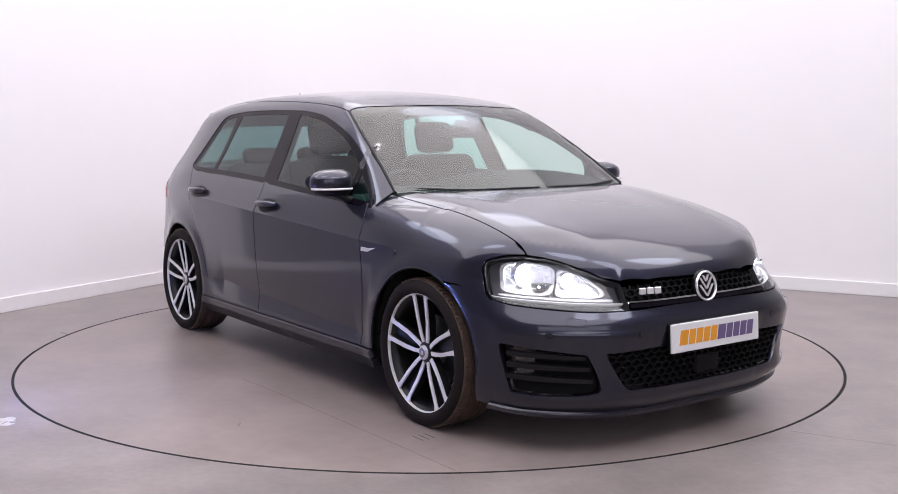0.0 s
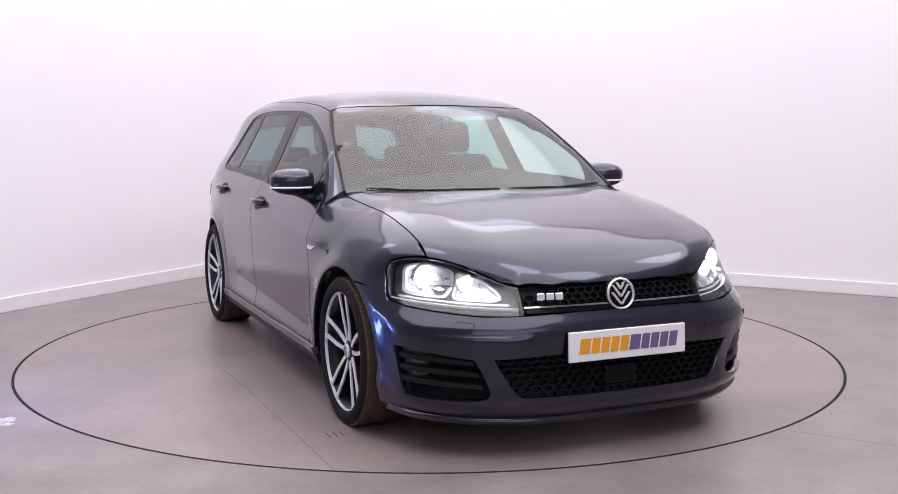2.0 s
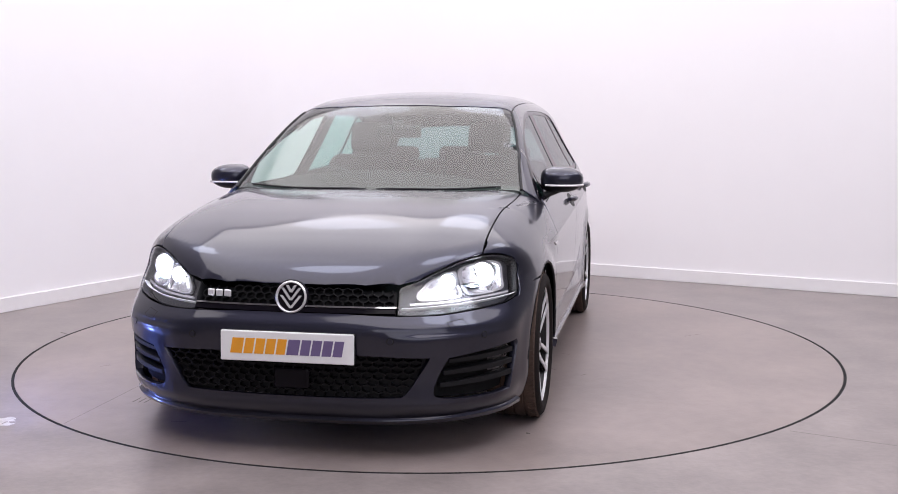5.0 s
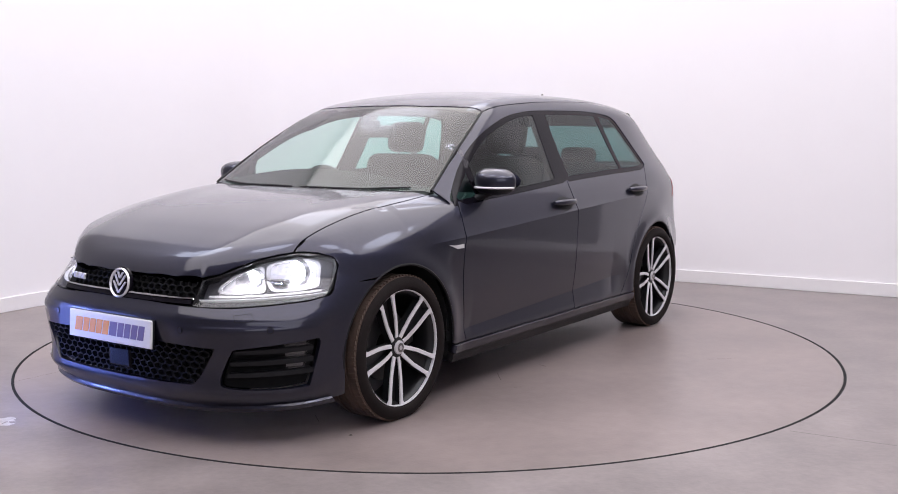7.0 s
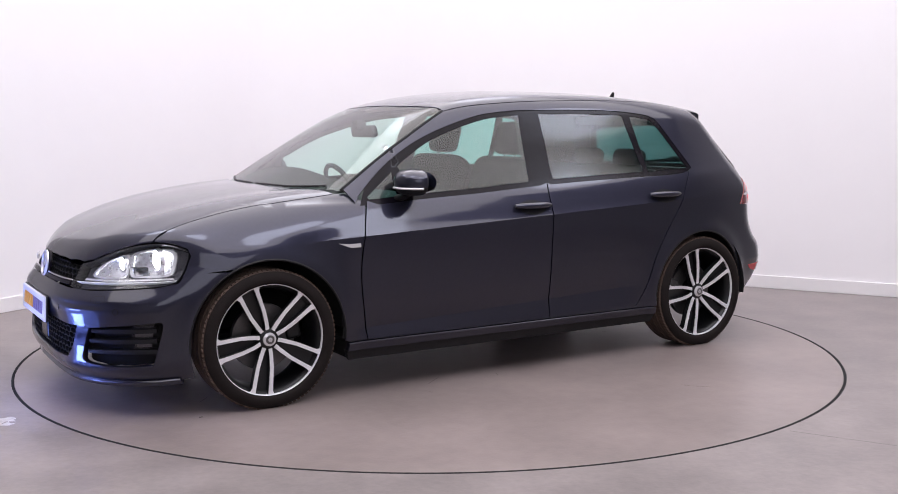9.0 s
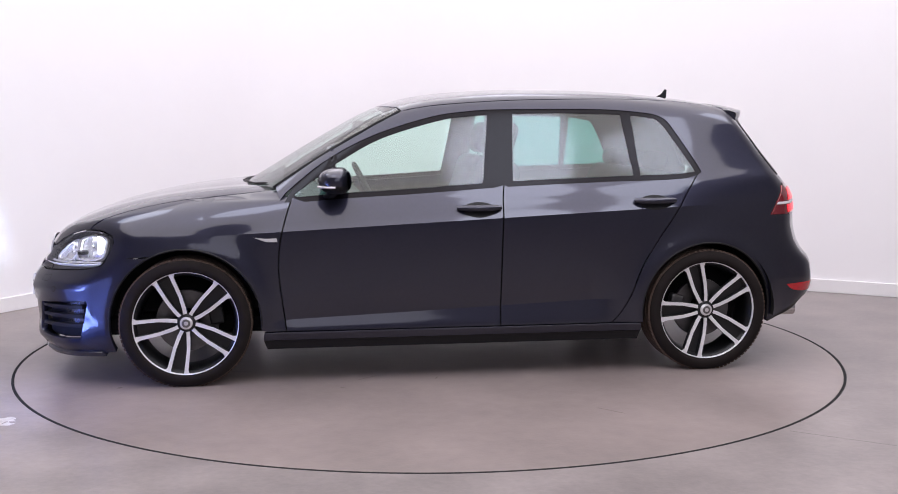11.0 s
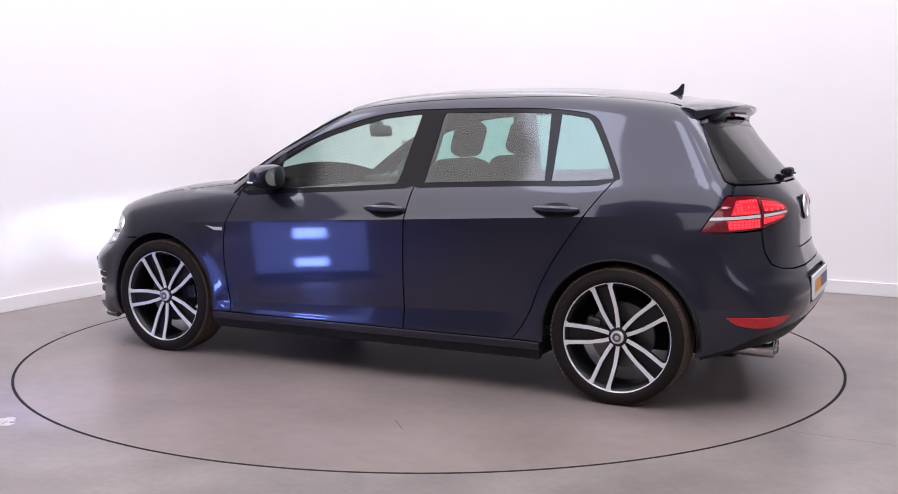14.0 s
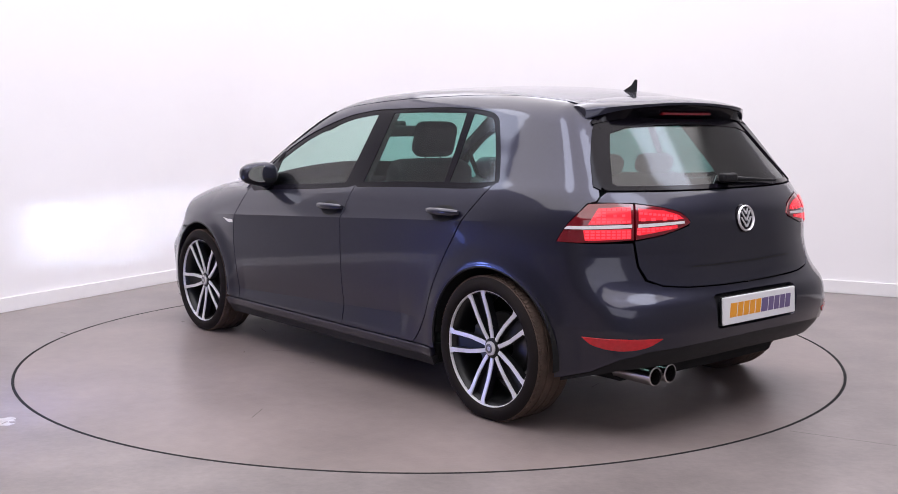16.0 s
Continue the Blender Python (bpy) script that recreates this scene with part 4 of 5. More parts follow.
def car_rear(car):
    lamp = [(63.0, 0.797), (60.5, 0.86), (57.0, 0.920), (55.5, 0.945), (50, 0.947), (43.6, 0.943), (35, 0.925), (29.5, 0.903), (26.6, 0.872), (27.5, 0.858), (35, 0.825), (43.6, 0.805), (52, 0.797)]
    outer = ease([(63.0, 0.797), (60.5, 0.86), (57.0, 0.920), (55.5, 0.945), (50, 0.947), (43.9, 0.943), (43.9, 0.805), (52, 0.798)], 3, True, (0, 3, 5, 6))
    inner = ease([(43.3, 0.942), (35, 0.925), (29.5, 0.903), (26.6, 0.872), (27.5, 0.856), (35, 0.825), (43.3, 0.805)], 3, True, (0, 6))
    gate = [(0, 0.985), (20, 0.985), (40, 0.988), (51, 0.990), (52.3, 0.975), (53.2, 0.953), (43.6, 0.949)]
    gate_low = [(43.4, 0.80), (42.2, 0.70), (40, 0.648), (36, 0.625), (28, 0.612), (14, 0.606), (0, 0.604)]
    seam = rear_of_side(SEAM_R)
    # tailgate in two pieces of outline: above the lamps and between them
    edge = [(43.3, 0.949), (35, 0.931), (29.0, 0.909), (25.8, 0.872), (26.8, 0.851), (35, 0.819), (43.3, 0.799)]
    half = gate + edge[1:] + gate_low
    tailgate = skin("tailgate", both_halves(half), from_rear, PAINT, car, su=1.5, sv=0.015)[0]
    bar = both_halves([(0, 0.688), (25, 0.690), (26, 0.684), (0, 0.680)])
    skin("crease_shadow_gap", bar, from_rear, BLACK, tailgate, su=2, sv=0.01, lift=0.001, fold=0)
    arch = rear_of_side(arc(AXLE_R, HUB, ARCH_R, 132, 191, 16))
    top = [(0, 0.598), (14, 0.600), (28, 0.606), (36, 0.619), (40.8, 0.642), (43.0, 0.70), (44.0, 0.792), (52, 0.791)]
    low = [(62, 0.245), (54, 0.280), (47, 0.340), (40, 0.372), (25, 0.385), (0, 0.388)]
    hole = both_halves([(0, 0.575), (18.5, 0.573), (20.2, 0.565), (19.2, 0.44), (18, 0.432), (0, 0.43)])
    half = top + seam[::-1] + arch + low
    bumper = skin("rear_bumper", holed(both_halves(half), hole), from_rear, PAINT, car, su=1.6, sv=0.016, fold=0.02)[0]
    skin("plate_recess", hole, from_rear, BLACK, bumper, su=2, sv=0.02, lift=-0.02, fold=0)
    valance = [(0, 0.382), (25, 0.379), (40, 0.366), (47, 0.334), (54, 0.274), (62, 0.239), (62, 0.228), (47, 0.285), (25, 0.300), (0, 0.304)]
    skin("valance", both_halves(valance), from_rear, BLACK, car, su=2, sv=0.02, lift=-0.006, fold=0.02, label="black lower bumper valance")
    # lamps
    for sign in (1, -1):
        flip = (lambda p: p) if sign > 0 else flipped
        unit = skin("tail_lamp", flip(outer), from_rear, TAILRED, car, su=1.5, sv=0.015, lift=0.004, fold=0.03, label="lit red tail lamp with a white stripe")[0]
        lid_unit = skin("tailgate_lamp", flip(inner), from_rear, TAILRED, car, su=1.5, sv=0.015, lift=0.004, fold=0.03, label="lit red lamp in the tailgate")[0]
        skin("glow_field", flip([(44.6, 0.810), (55.8, 0.804), (56.3, 0.846), (44.6, 0.849)]), from_rear, TAILMID, unit, su=1.0, sv=0.01, lift=0.0055, fold=0)
        skin("glow_field", flip([(44.6, 0.870), (55.2, 0.867), (53, 0.928), (44.6, 0.933)]), from_rear, TAILMID, unit, su=1.0, sv=0.01, lift=0.0055, fold=0)
        led_cells("glow", [(a, z) for a in np.arange(45.3, 55.4, 1.25) for z in (0.8165, 0.828, 0.8395)], 0.95, 0.0085, sign, unit)
        led_cells("glow", [(a, z) for a in np.arange(45.3, 54.6, 1.25) for z in (0.8765, 0.888, 0.8995, 0.911, 0.9225) if not (z in (0.888, 0.8995, 0.911) and a < 50.8) and a < 54.6 - (z - 0.87) * 35], 0.95, 0.0085, sign, unit)
        led_cells("glow", [(46.6, 0.899), (48.8, 0.899)], 0.8, 0.010, sign, unit)
        skin("stripe", flip([(44.4, 0.853), (61.0, 0.848), (60.3, 0.860), (44.4, 0.866)]), from_rear, STRIPE, unit, su=1.0, sv=0.01, lift=0.0058, fold=0, label="white stripe")
        skin("glow", flip([(28.6, 0.880), (42.6, 0.878), (42.6, 0.925), (35, 0.915), (30.2, 0.896)]), from_rear, TAILMID, lid_unit, su=1.0, sv=0.01, lift=0.0055, fold=0)
        led_cells("glow", [(a, 0.9065 + (a - 42) * 0.0014) for a in np.arange(31.5, 42.6, 1.3)], 1.0, 0.009, sign, lid_unit)
        led_cells("glow", [(a, 0.883) for a in (31.5, 35.0, 38.5, 41.4)], 1.3, 0.011, sign, lid_unit)
        skin("glow_field", flip([(31.0, 0.846), (42.6, 0.822), (42.6, 0.850), (31, 0.858)]), from_rear, TAILMID, lid_unit, su=1.0, sv=0.01, lift=0.0055, fold=0)
        led_cells("glow", [(a, z) for a in np.arange(33.5, 42.6, 1.3) for z in (0.8285, 0.838, 0.8475) if z > 0.822 + (42.6 - a) * 0.0021 + 0.006], 1.0, 0.007, sign, lid_unit)
        skin("stripe", flip([(28.5, 0.862), (42.8, 0.853), (42.8, 0.866), (28.5, 0.872)]), from_rear, STRIPE, lid_unit, su=1.0, sv=0.01, lift=0.0058, fold=0, label="white stripe")
        refl = ease([(37, 0.424), (46, 0.428), (56, 0.424), (53, 0.392), (47, 0.380), (41, 0.392)], 3, True, (0, 2))
        skin("reflector", flip(refl), from_rear, REFLEX, bumper, su=1.5, sv=0.015, lift=0.004, fold=0.01, label="red reflector")
    # rear window
    pane = [(0, 1.285), (25, 1.285), (46, 1.295), (53.8, 1.305), (54.3, 1.235), (54.0, 1.12), (52.5, 1.012), (51, 0.998), (40, 0.996), (20, 0.993), (0, 0.993)]
    inset = [(0, 1.262), (25, 1.259), (44.5, 1.248), (51, 1.225), (50.5, 1.12), (49.5, 1.025), (48, 1.014), (20, 1.010), (0, 1.010)]
    skin("rear_window_frame", holed(both_halves(pane), both_halves(inset)), from_rear, GLOSSBLACK, tailgate, su=2, sv=0.02, fold=0.012)
    skin("rear_window", both_halves(inset), from_rear, GLASSHATCH, tailgate, su=3, sv=0.03, lift=-0.003, fold=0)
    for sign in (1, -1):
        fin = [(51.4, 1.315), (56.6, 1.315), (57.2, 1.235), (56.4, 1.12), (54.7, 1.012), (52.6, 0.998), (51.4, 1.12), (51.7, 1.235)]
        skin("window_fin", [(sign * a, z) for a, z in fin], from_rear, GLOSSBLACK, tailgate, su=1.2, sv=0.02, lift=0.005, fold=0.03)
    # spoiler: the roof run on past the window, with drooping ends and a black underside
    n, wide = 28, 0.555
    verts, faces, below, below_faces = [], [], [], []
    for k in range(n + 1):
        y = -wide + 2 * wide * k / n
        a = abs(y) / wide
        x0, x1 = -1.500, -1.695 + 0.125 * a ** 4
        z0 = float(from_top(np.array([(x0, y)]))[0][2]) + 0.002
        z1 = float(ROOF(x1)) - 0.050 * (y / 0.62) ** 2 + 0.006 - 0.018 * a ** 6
        drop = 0.014 + 0.030 * a ** 6
        verts += [(x0, y, z0)] + [(x0 + (x1 - x0) * u, y, z0 + (z1 - z0) * u + 0.006 * u * (1 - u) * 4) for u in (0.25, 0.5, 0.75, 0.95)]
        verts += [(x1, y, z1 - 0.003), (x1 + 0.002, y, z1 - drop), (x1 + 0.02, y, z1 - drop - 0.003)]
        below += [(x1 + 0.018, y * 0.985, z1 - drop - 0.001), (-1.655 + 0.05 * a ** 2, y * 0.985, z1 - 0.050 - 0.01 * a), (-1.60 + 0.06 * a ** 2, y * 0.98, 1.262), (-1.54, y * 0.97, 1.262), (-1.53, y * 0.97, z0 - 0.02)]
    for k in range(n):
        faces += [(8 * k + j, 8 * k + j + 8, 8 * k + j + 9, 8 * k + j + 1) for j in range(7)]
        below_faces += [(5 * k + j, 5 * k + j + 5, 5 * k + j + 6, 5 * k + j + 1) for j in range(4)]
    bm = bmesh.new()
    bm.from_mesh(mesh_of("spoiler", verts, faces, PAINT))
    spoiler = part("spoiler", bm, PAINT, car, "roof spoiler with black underside", smooth=40)
    bm = bmesh.new()
    bm.from_mesh(mesh_of("under_trim", below, below_faces, GLOSSBLACK))
    part("under_trim", bm, GLOSSBLACK, spoiler, "gloss black underside", smooth=40)
    for sign in (1, -1):
        tip, root = verts[6], verts[0]
        plate = slab([(root[0], root[2]), (verts[2][0], verts[2][2]), (verts[5][0], verts[5][2]), (tip[0] + 0.004, tip[2] - 0.004), (-1.575, 1.285), (-1.545, 1.262), (-1.50, 1.272)], 0.020,
                     lambda c: Vector((c.x, sign * (wide - 0.022 + c.z), c.y)), 0.004)
        bmesh.ops.recalc_face_normals(plate, faces=plate.faces)
        part("end_plate", plate, PAINT, spoiler)
    part("brake_lamp", box(-1.668, -1.645, -0.17, 0.17, 1.300, 1.314, 0.003, 1), TAILRED, spoiler, "red high brake lamp")
    # badge, wiper, plate, exhaust
    q = from_rear(np.array([(0.0, 0.865)]))[0]
    emblem("badge", car, pose(q[0] - 0.003, 0, 0.865, 8, 0, 90), 0.057)
    q = from_rear(np.array([(a, 1.03 + 0.0006 * a) for a in np.linspace(4, -32, 8)]))
    part("rear_wiper", tube([(p[0] - 0.02, p[1], p[2]) for p in q], [0.014, 0.013, 0.012, 0.010, 0.008, 0.007, 0.006, 0.005], 8), BLACK, tailgate, smooth=60)
    part("wiper_hub", box(-1.925, -1.885, -0.03, 0.075, 1.015, 1.055, 0.014, 3), BLACK, tailgate)
    number_plate(car, "rear_plate", pose(-2.068, 0, 0.502, 3, 0, 90))
    for y in (0.53, 0.435):
        pipe = lathe([(0.030, -0.20), (0.036, -0.20), (0.039, -0.01), (0.039, 0.0), (0.034, 0.002), (0.032, -0.02), (0.030, -0.19)], 28, pose(-1.945, y, 0.252, 0, 0, 90))
        part("tailpipe", pipe, PIPE, car, "polished steel tailpipe", smooth=40)
        part("tailpipe_bore", lathe([(0.001, -0.12), (0.033, -0.12)], 20, pose(-1.945, y, 0.252, 0, 0, 90)), DARK, car)


def wheel(car, x, sign, phase):
    """Tyre, twin-spoke alloy rim, brake and hub; the outside faces sign * y."""
    barrel = lathe([(0.255, 0.094), (0.250, 0.088), (0.238, 0.080), (0.228, 0.05), (0.222, -0.06), (0.235, -0.10), (0.250, -0.10)], 64, Matrix.Diagonal((1, sign, 1, 1)))
    hub = rim = part("wheel", barrel, RIMDARK, car, "dark alloy wheel with machined twin spokes", smooth=40)
    hub.location = (x, sign * 0.772, HUB)
    face = Matrix.Diagonal((1, sign, 1, 1))
    R = 0.3145
    tyre = lathe([(0.245, -0.105), (0.262, -0.112), (0.295, -0.110), (0.307, -0.098), (R, -0.080), (R, -0.052), (R - 0.006, -0.050), (R - 0.006, -0.042), (R, -0.040), (R, -0.006), (R - 0.006, -0.004), (R - 0.006, 0.004), (R, 0.006), (R, 0.040), (R - 0.006, 0.042), (R - 0.006, 0.050), (R, 0.052), (R, 0.078), (0.308, 0.096)], 72, face)
    t = part("tyre", tyre, TREAD, hub, "worn tyre with dusty brown tread", smooth=40)
    wall = lathe([(0.308, 0.096), (0.298, 0.107), (0.280, 0.1125), (0.266, 0.112), (0.256, 0.106), (0.250, 0.096)], 72, face)
    part("sidewall", wall, RUBBER, hub, smooth=40)
    n = 90
    for k in range(n):
        a = k * math.tau / n
        block = box(-0.0075, 0.0075, 0.062, 0.094, R - 0.006, R + 0.001, 0, 1, face @ Matrix.Rotation(a, 4, "Y") @ pose(0, 0, 0, 0, 0, 12))
        if k == 0:
            block_all = block
        else:
            tmp = bpy.data.meshes.new("tread")
            block.to_mesh(tmp)
            block_all.from_mesh(tmp)
            block.free()
            bpy.data.meshes.remove(tmp)
    part("tread", block_all, TREAD, hub)["kind"] = "stuff"
    part("rim_lip", lathe([(0.2520, 0.0880), (0.2530, 0.0965), (0.2505, 0.0985), (0.2475, 0.0965), (0.2465, 0.086)], 64, face), ALLOY, rim, smooth=50)
    spin = face @ Matrix.Rotation(radians(phase), 4, "Y")
    rise = lambda r: 0.024 * max(r - 0.05, 0) / 0.19
    for k in range(5):
        turn = spin @ Matrix.Rotation(k * math.tau / 5, 4, "Y")
        dark = slab([(0.045, -0.022), (0.13, -0.038), (0.228, -0.046), (0.240, 0.0), (0.228, 0.046), (0.13, 0.038), (0.045, 0.022)], 0.012,
                    lambda c: turn @ Vector((c.x, 0.030 + c.z + rise(c.x), c.y)))
        bmesh.ops.recalc_face_normals(dark, faces=dark.faces)
        part("pocket", dark, RIMDARK, rim)
        for s in (1, -1):
            q = [(0.040, s * 0.004), (0.040, s * 0.023), (0.070, s * 0.0310), (0.13, s * 0.0415), (0.19, s * 0.0462), (0.226, s * 0.0475), (0.2475, s * 0.066),
                 (0.2485, s * 0.031), (0.228, s * 0.0310), (0.19, s * 0.0292), (0.13, s * 0.0250), (0.070, s * 0.0150)]
            web = [(r, v * (0.95 if abs(v) > 0.024 else 1.05)) for r, v in q]
            flank = slab(web if s > 0 else web[::-1], 0.034, lambda c: turn @ Vector((c.x, 0.031 + c.z + rise(c.x), c.y)))
            bmesh.ops.recalc_face_normals(flank, faces=flank.faces)
            part("spoke_web", flank, RIMDARK, rim)
            arm = slab(q if s > 0 else q[::-1], 0.007, lambda c: turn @ Vector((c.x, 0.0652 + c.z + rise(c.x), c.y)), 0.0022)
            bmesh.ops.recalc_face_normals(arm, faces=arm.faces)
            part("spoke", arm, ALLOY, rim, "machined bright spoke")
    part("hub_face", lathe([(0.001, 0.074), (0.038, 0.074), (0.044, 0.070), (0.048, 0.056), (0.048, 0.03)], 40, face), RIMDARK, rim, smooth=40)
    part("hub_cap", lathe([(0.001, 0.088), (0.022, 0.087), (0.030, 0.083), (0.031, 0.076)], 32, face), SILVER, rim, "silver hub cap", smooth=40)
    part("hub_cap_centre", lathe([(0.010, 0.0888), (0.012, 0.0886), (0.019, 0.0878), (0.021, 0.0868)], 24, face), STEEL, rim)
    part("brake_disc", lathe([(0.06, 0.0), (0.075, 0.006), (0.150, 0.006), (0.152, -0.016), (0.06, -0.016)], 48, face), STEEL, hub, smooth=40)
    caliper = box(-0.045, 0.045, -0.035, 0.025, 0.105, 0.175, 0.012, 2, face @ Matrix.Rotation(radians(78 if x < 0 else -80), 4, "Y"))
    part("brake_caliper", caliper, STEEL if x < 0 else RIMDARK, hub)
    return hub


def wheel_wells(car):
    for x in (AXLE_F, AXLE_R):
        for s in (1, -1):
            bm = bmesh.new()
            pts = arc(x, HUB, 0.372, 2, 178 if x > 0 else 186, 28)
            rows = [[bm.verts.new((px, s * y, pz)) for px, pz in pts] for y in (0.85, 0.56)]
            for k in range(len(pts) - 1):
                bm.faces.new((rows[0][k], rows[0][k + 1], rows[1][k + 1], rows[1][k]))
            bm.faces.new(rows[1])
            part("wheel_well", bm, DARK, car, "dark wheel arch liner")
            r = ARCH_F if x > 0 else ARCH_R
            lip = from_side(np.array(arc(x, HUB, r + 0.001, -4, 184 if x > 0 else 188, 40)))
            part("arch_lip", tube([(p[0], s * (p[1] - 0.004), p[2]) for p in lip], 0.006, 6), BLACK, car)


def mirror(car, s):
    m = pose(0.580, s * 0.876, 0.990, 0, 0, s * -8)
    bm = bmesh.new()
    bmesh.ops.create_uvsphere(bm, u_segments=32, v_segments=20, radius=1)
    for v in bm.verts:
        x, y, z = v.co
        y *= s
        px = (0.094 * abs(x) ** 0.9 if x > 0 else -0.052 * abs(x) ** 0.45) * (1 - 0.25 * max(y, 0))
        py = 0.106 * math.copysign(abs(y) ** 0.75, y)
        pz = 0.064 * math.copysign(abs(z) ** 0.75, z) * (1 - 0.16 * y)
        v.co = m @ Vector((px, s * py, pz))
    cut = bmesh.ops.bisect_plane(bm, geom=bm.verts[:] + bm.edges[:] + bm.faces[:], plane_co=m @ Vector((0, 0, -0.022)), plane_no=(0, 0, 1))
    low = bm.copy()
    lim = (m @ Vector((0, 0, -0.022))).z
    bmesh.ops.delete(bm, geom=[f for f in bm.faces if f.calc_center_median().z < lim], context="FACES")
    bmesh.ops.delete(low, geom=[f for f in low.faces if f.calc_center_median().z > lim], context="FACES")
    head = part("door_mirror", bm, PAINT, car, "body-coloured mirror cap with indicator strip", smooth=60)
    part("lower_shell", low, BLACK, head, smooth=60)
    pts = []
    for k in range(9):
        a = radians(-30 + 130 * k / 8)
        pts.append(m @ Vector((0.095 * math.cos(a) ** 0.9 * (1 - 0.25 * max(math.sin(a), 0)) if math.cos(a) > 0 else 0.0, s * 0.107 * math.copysign(abs(math.sin(a)) ** 0.75, math.sin(a)), -0.026)))
    part("indicator", tube(pts, 0.0055, 6), STRIPE, head, "pale indicator strip")
    glass_face = lathe([(0.001, 0), (0.048, 0.0)], 28, m @ pose(-0.0525, 0, 0.002, 0, 0, 90 + s * 14) @ Matrix.Diagonal((1.9, 1, 0.95, 1)))
    part("mirror_glass", glass_face, MIRROR, head)
    part("stalk", tube([(0.625, s * 0.775, 0.905), (0.605, s * 0.815, 0.922), (0.595, s * 0.86, 0.942)], [0.036, 0.028, 0.03], 10, 0.6), BLACK, head, smooth=60)


def handles(car):
    for x0, x1, z in ((-0.225, -0.008, 0.848), (-1.125, -0.912, 0.876)):
        for s in (1, -1):
            xm = (x0 + x1) / 2
            # flat black patch on the skin, painted as the shade in the handle cup
            cup = ease([(xm + 0.082 * math.cos(a), z - 0.006 + 0.037 * math.sin(a)) for a in np.linspace(0, math.tau, 13)[:-1]], 2)
            v, f, n = panel(cup, from_side, 0.02, 0.012, 0.0015, 0, s < 0)
            grip_pts = from_side(np.array([(x, z + 0.004) for x in np.linspace(x0, x1, 9)]))
            bow = [0.010, 0.020, 0.026, 0.029, 0.030, 0.029, 0.026, 0.020, 0.010]
            grip = part("door_handle", tube([(p[0], s * (p[1] + b), p[2]) for p, b in zip(grip_pts, bow)], [0.012, 0.018, 0.020, 0.0205, 0.0205, 0.0205, 0.020, 0.018, 0.012], 12, 0.8), PAINT, car, smooth=60)
            part("handle_cup_shade", mesh_of("handle_cup_shade", v, f, BLACK, n), BLACK, grip)
    # small wing badges
    for s in (1, -1):
        q = [(0.985, 0.722), (0.930, 0.716), (0.875, 0.718), (0.872, 0.700), (0.925, 0.700)]
        v, f, n = panel(q, from_side, 0.02, 0.01, 0.004, 0.004, s < 0)
        part("wing_badge", mesh_of("wing_badge", v, f, SILVER, n), SILVER, car, "slim chrome wing badge")


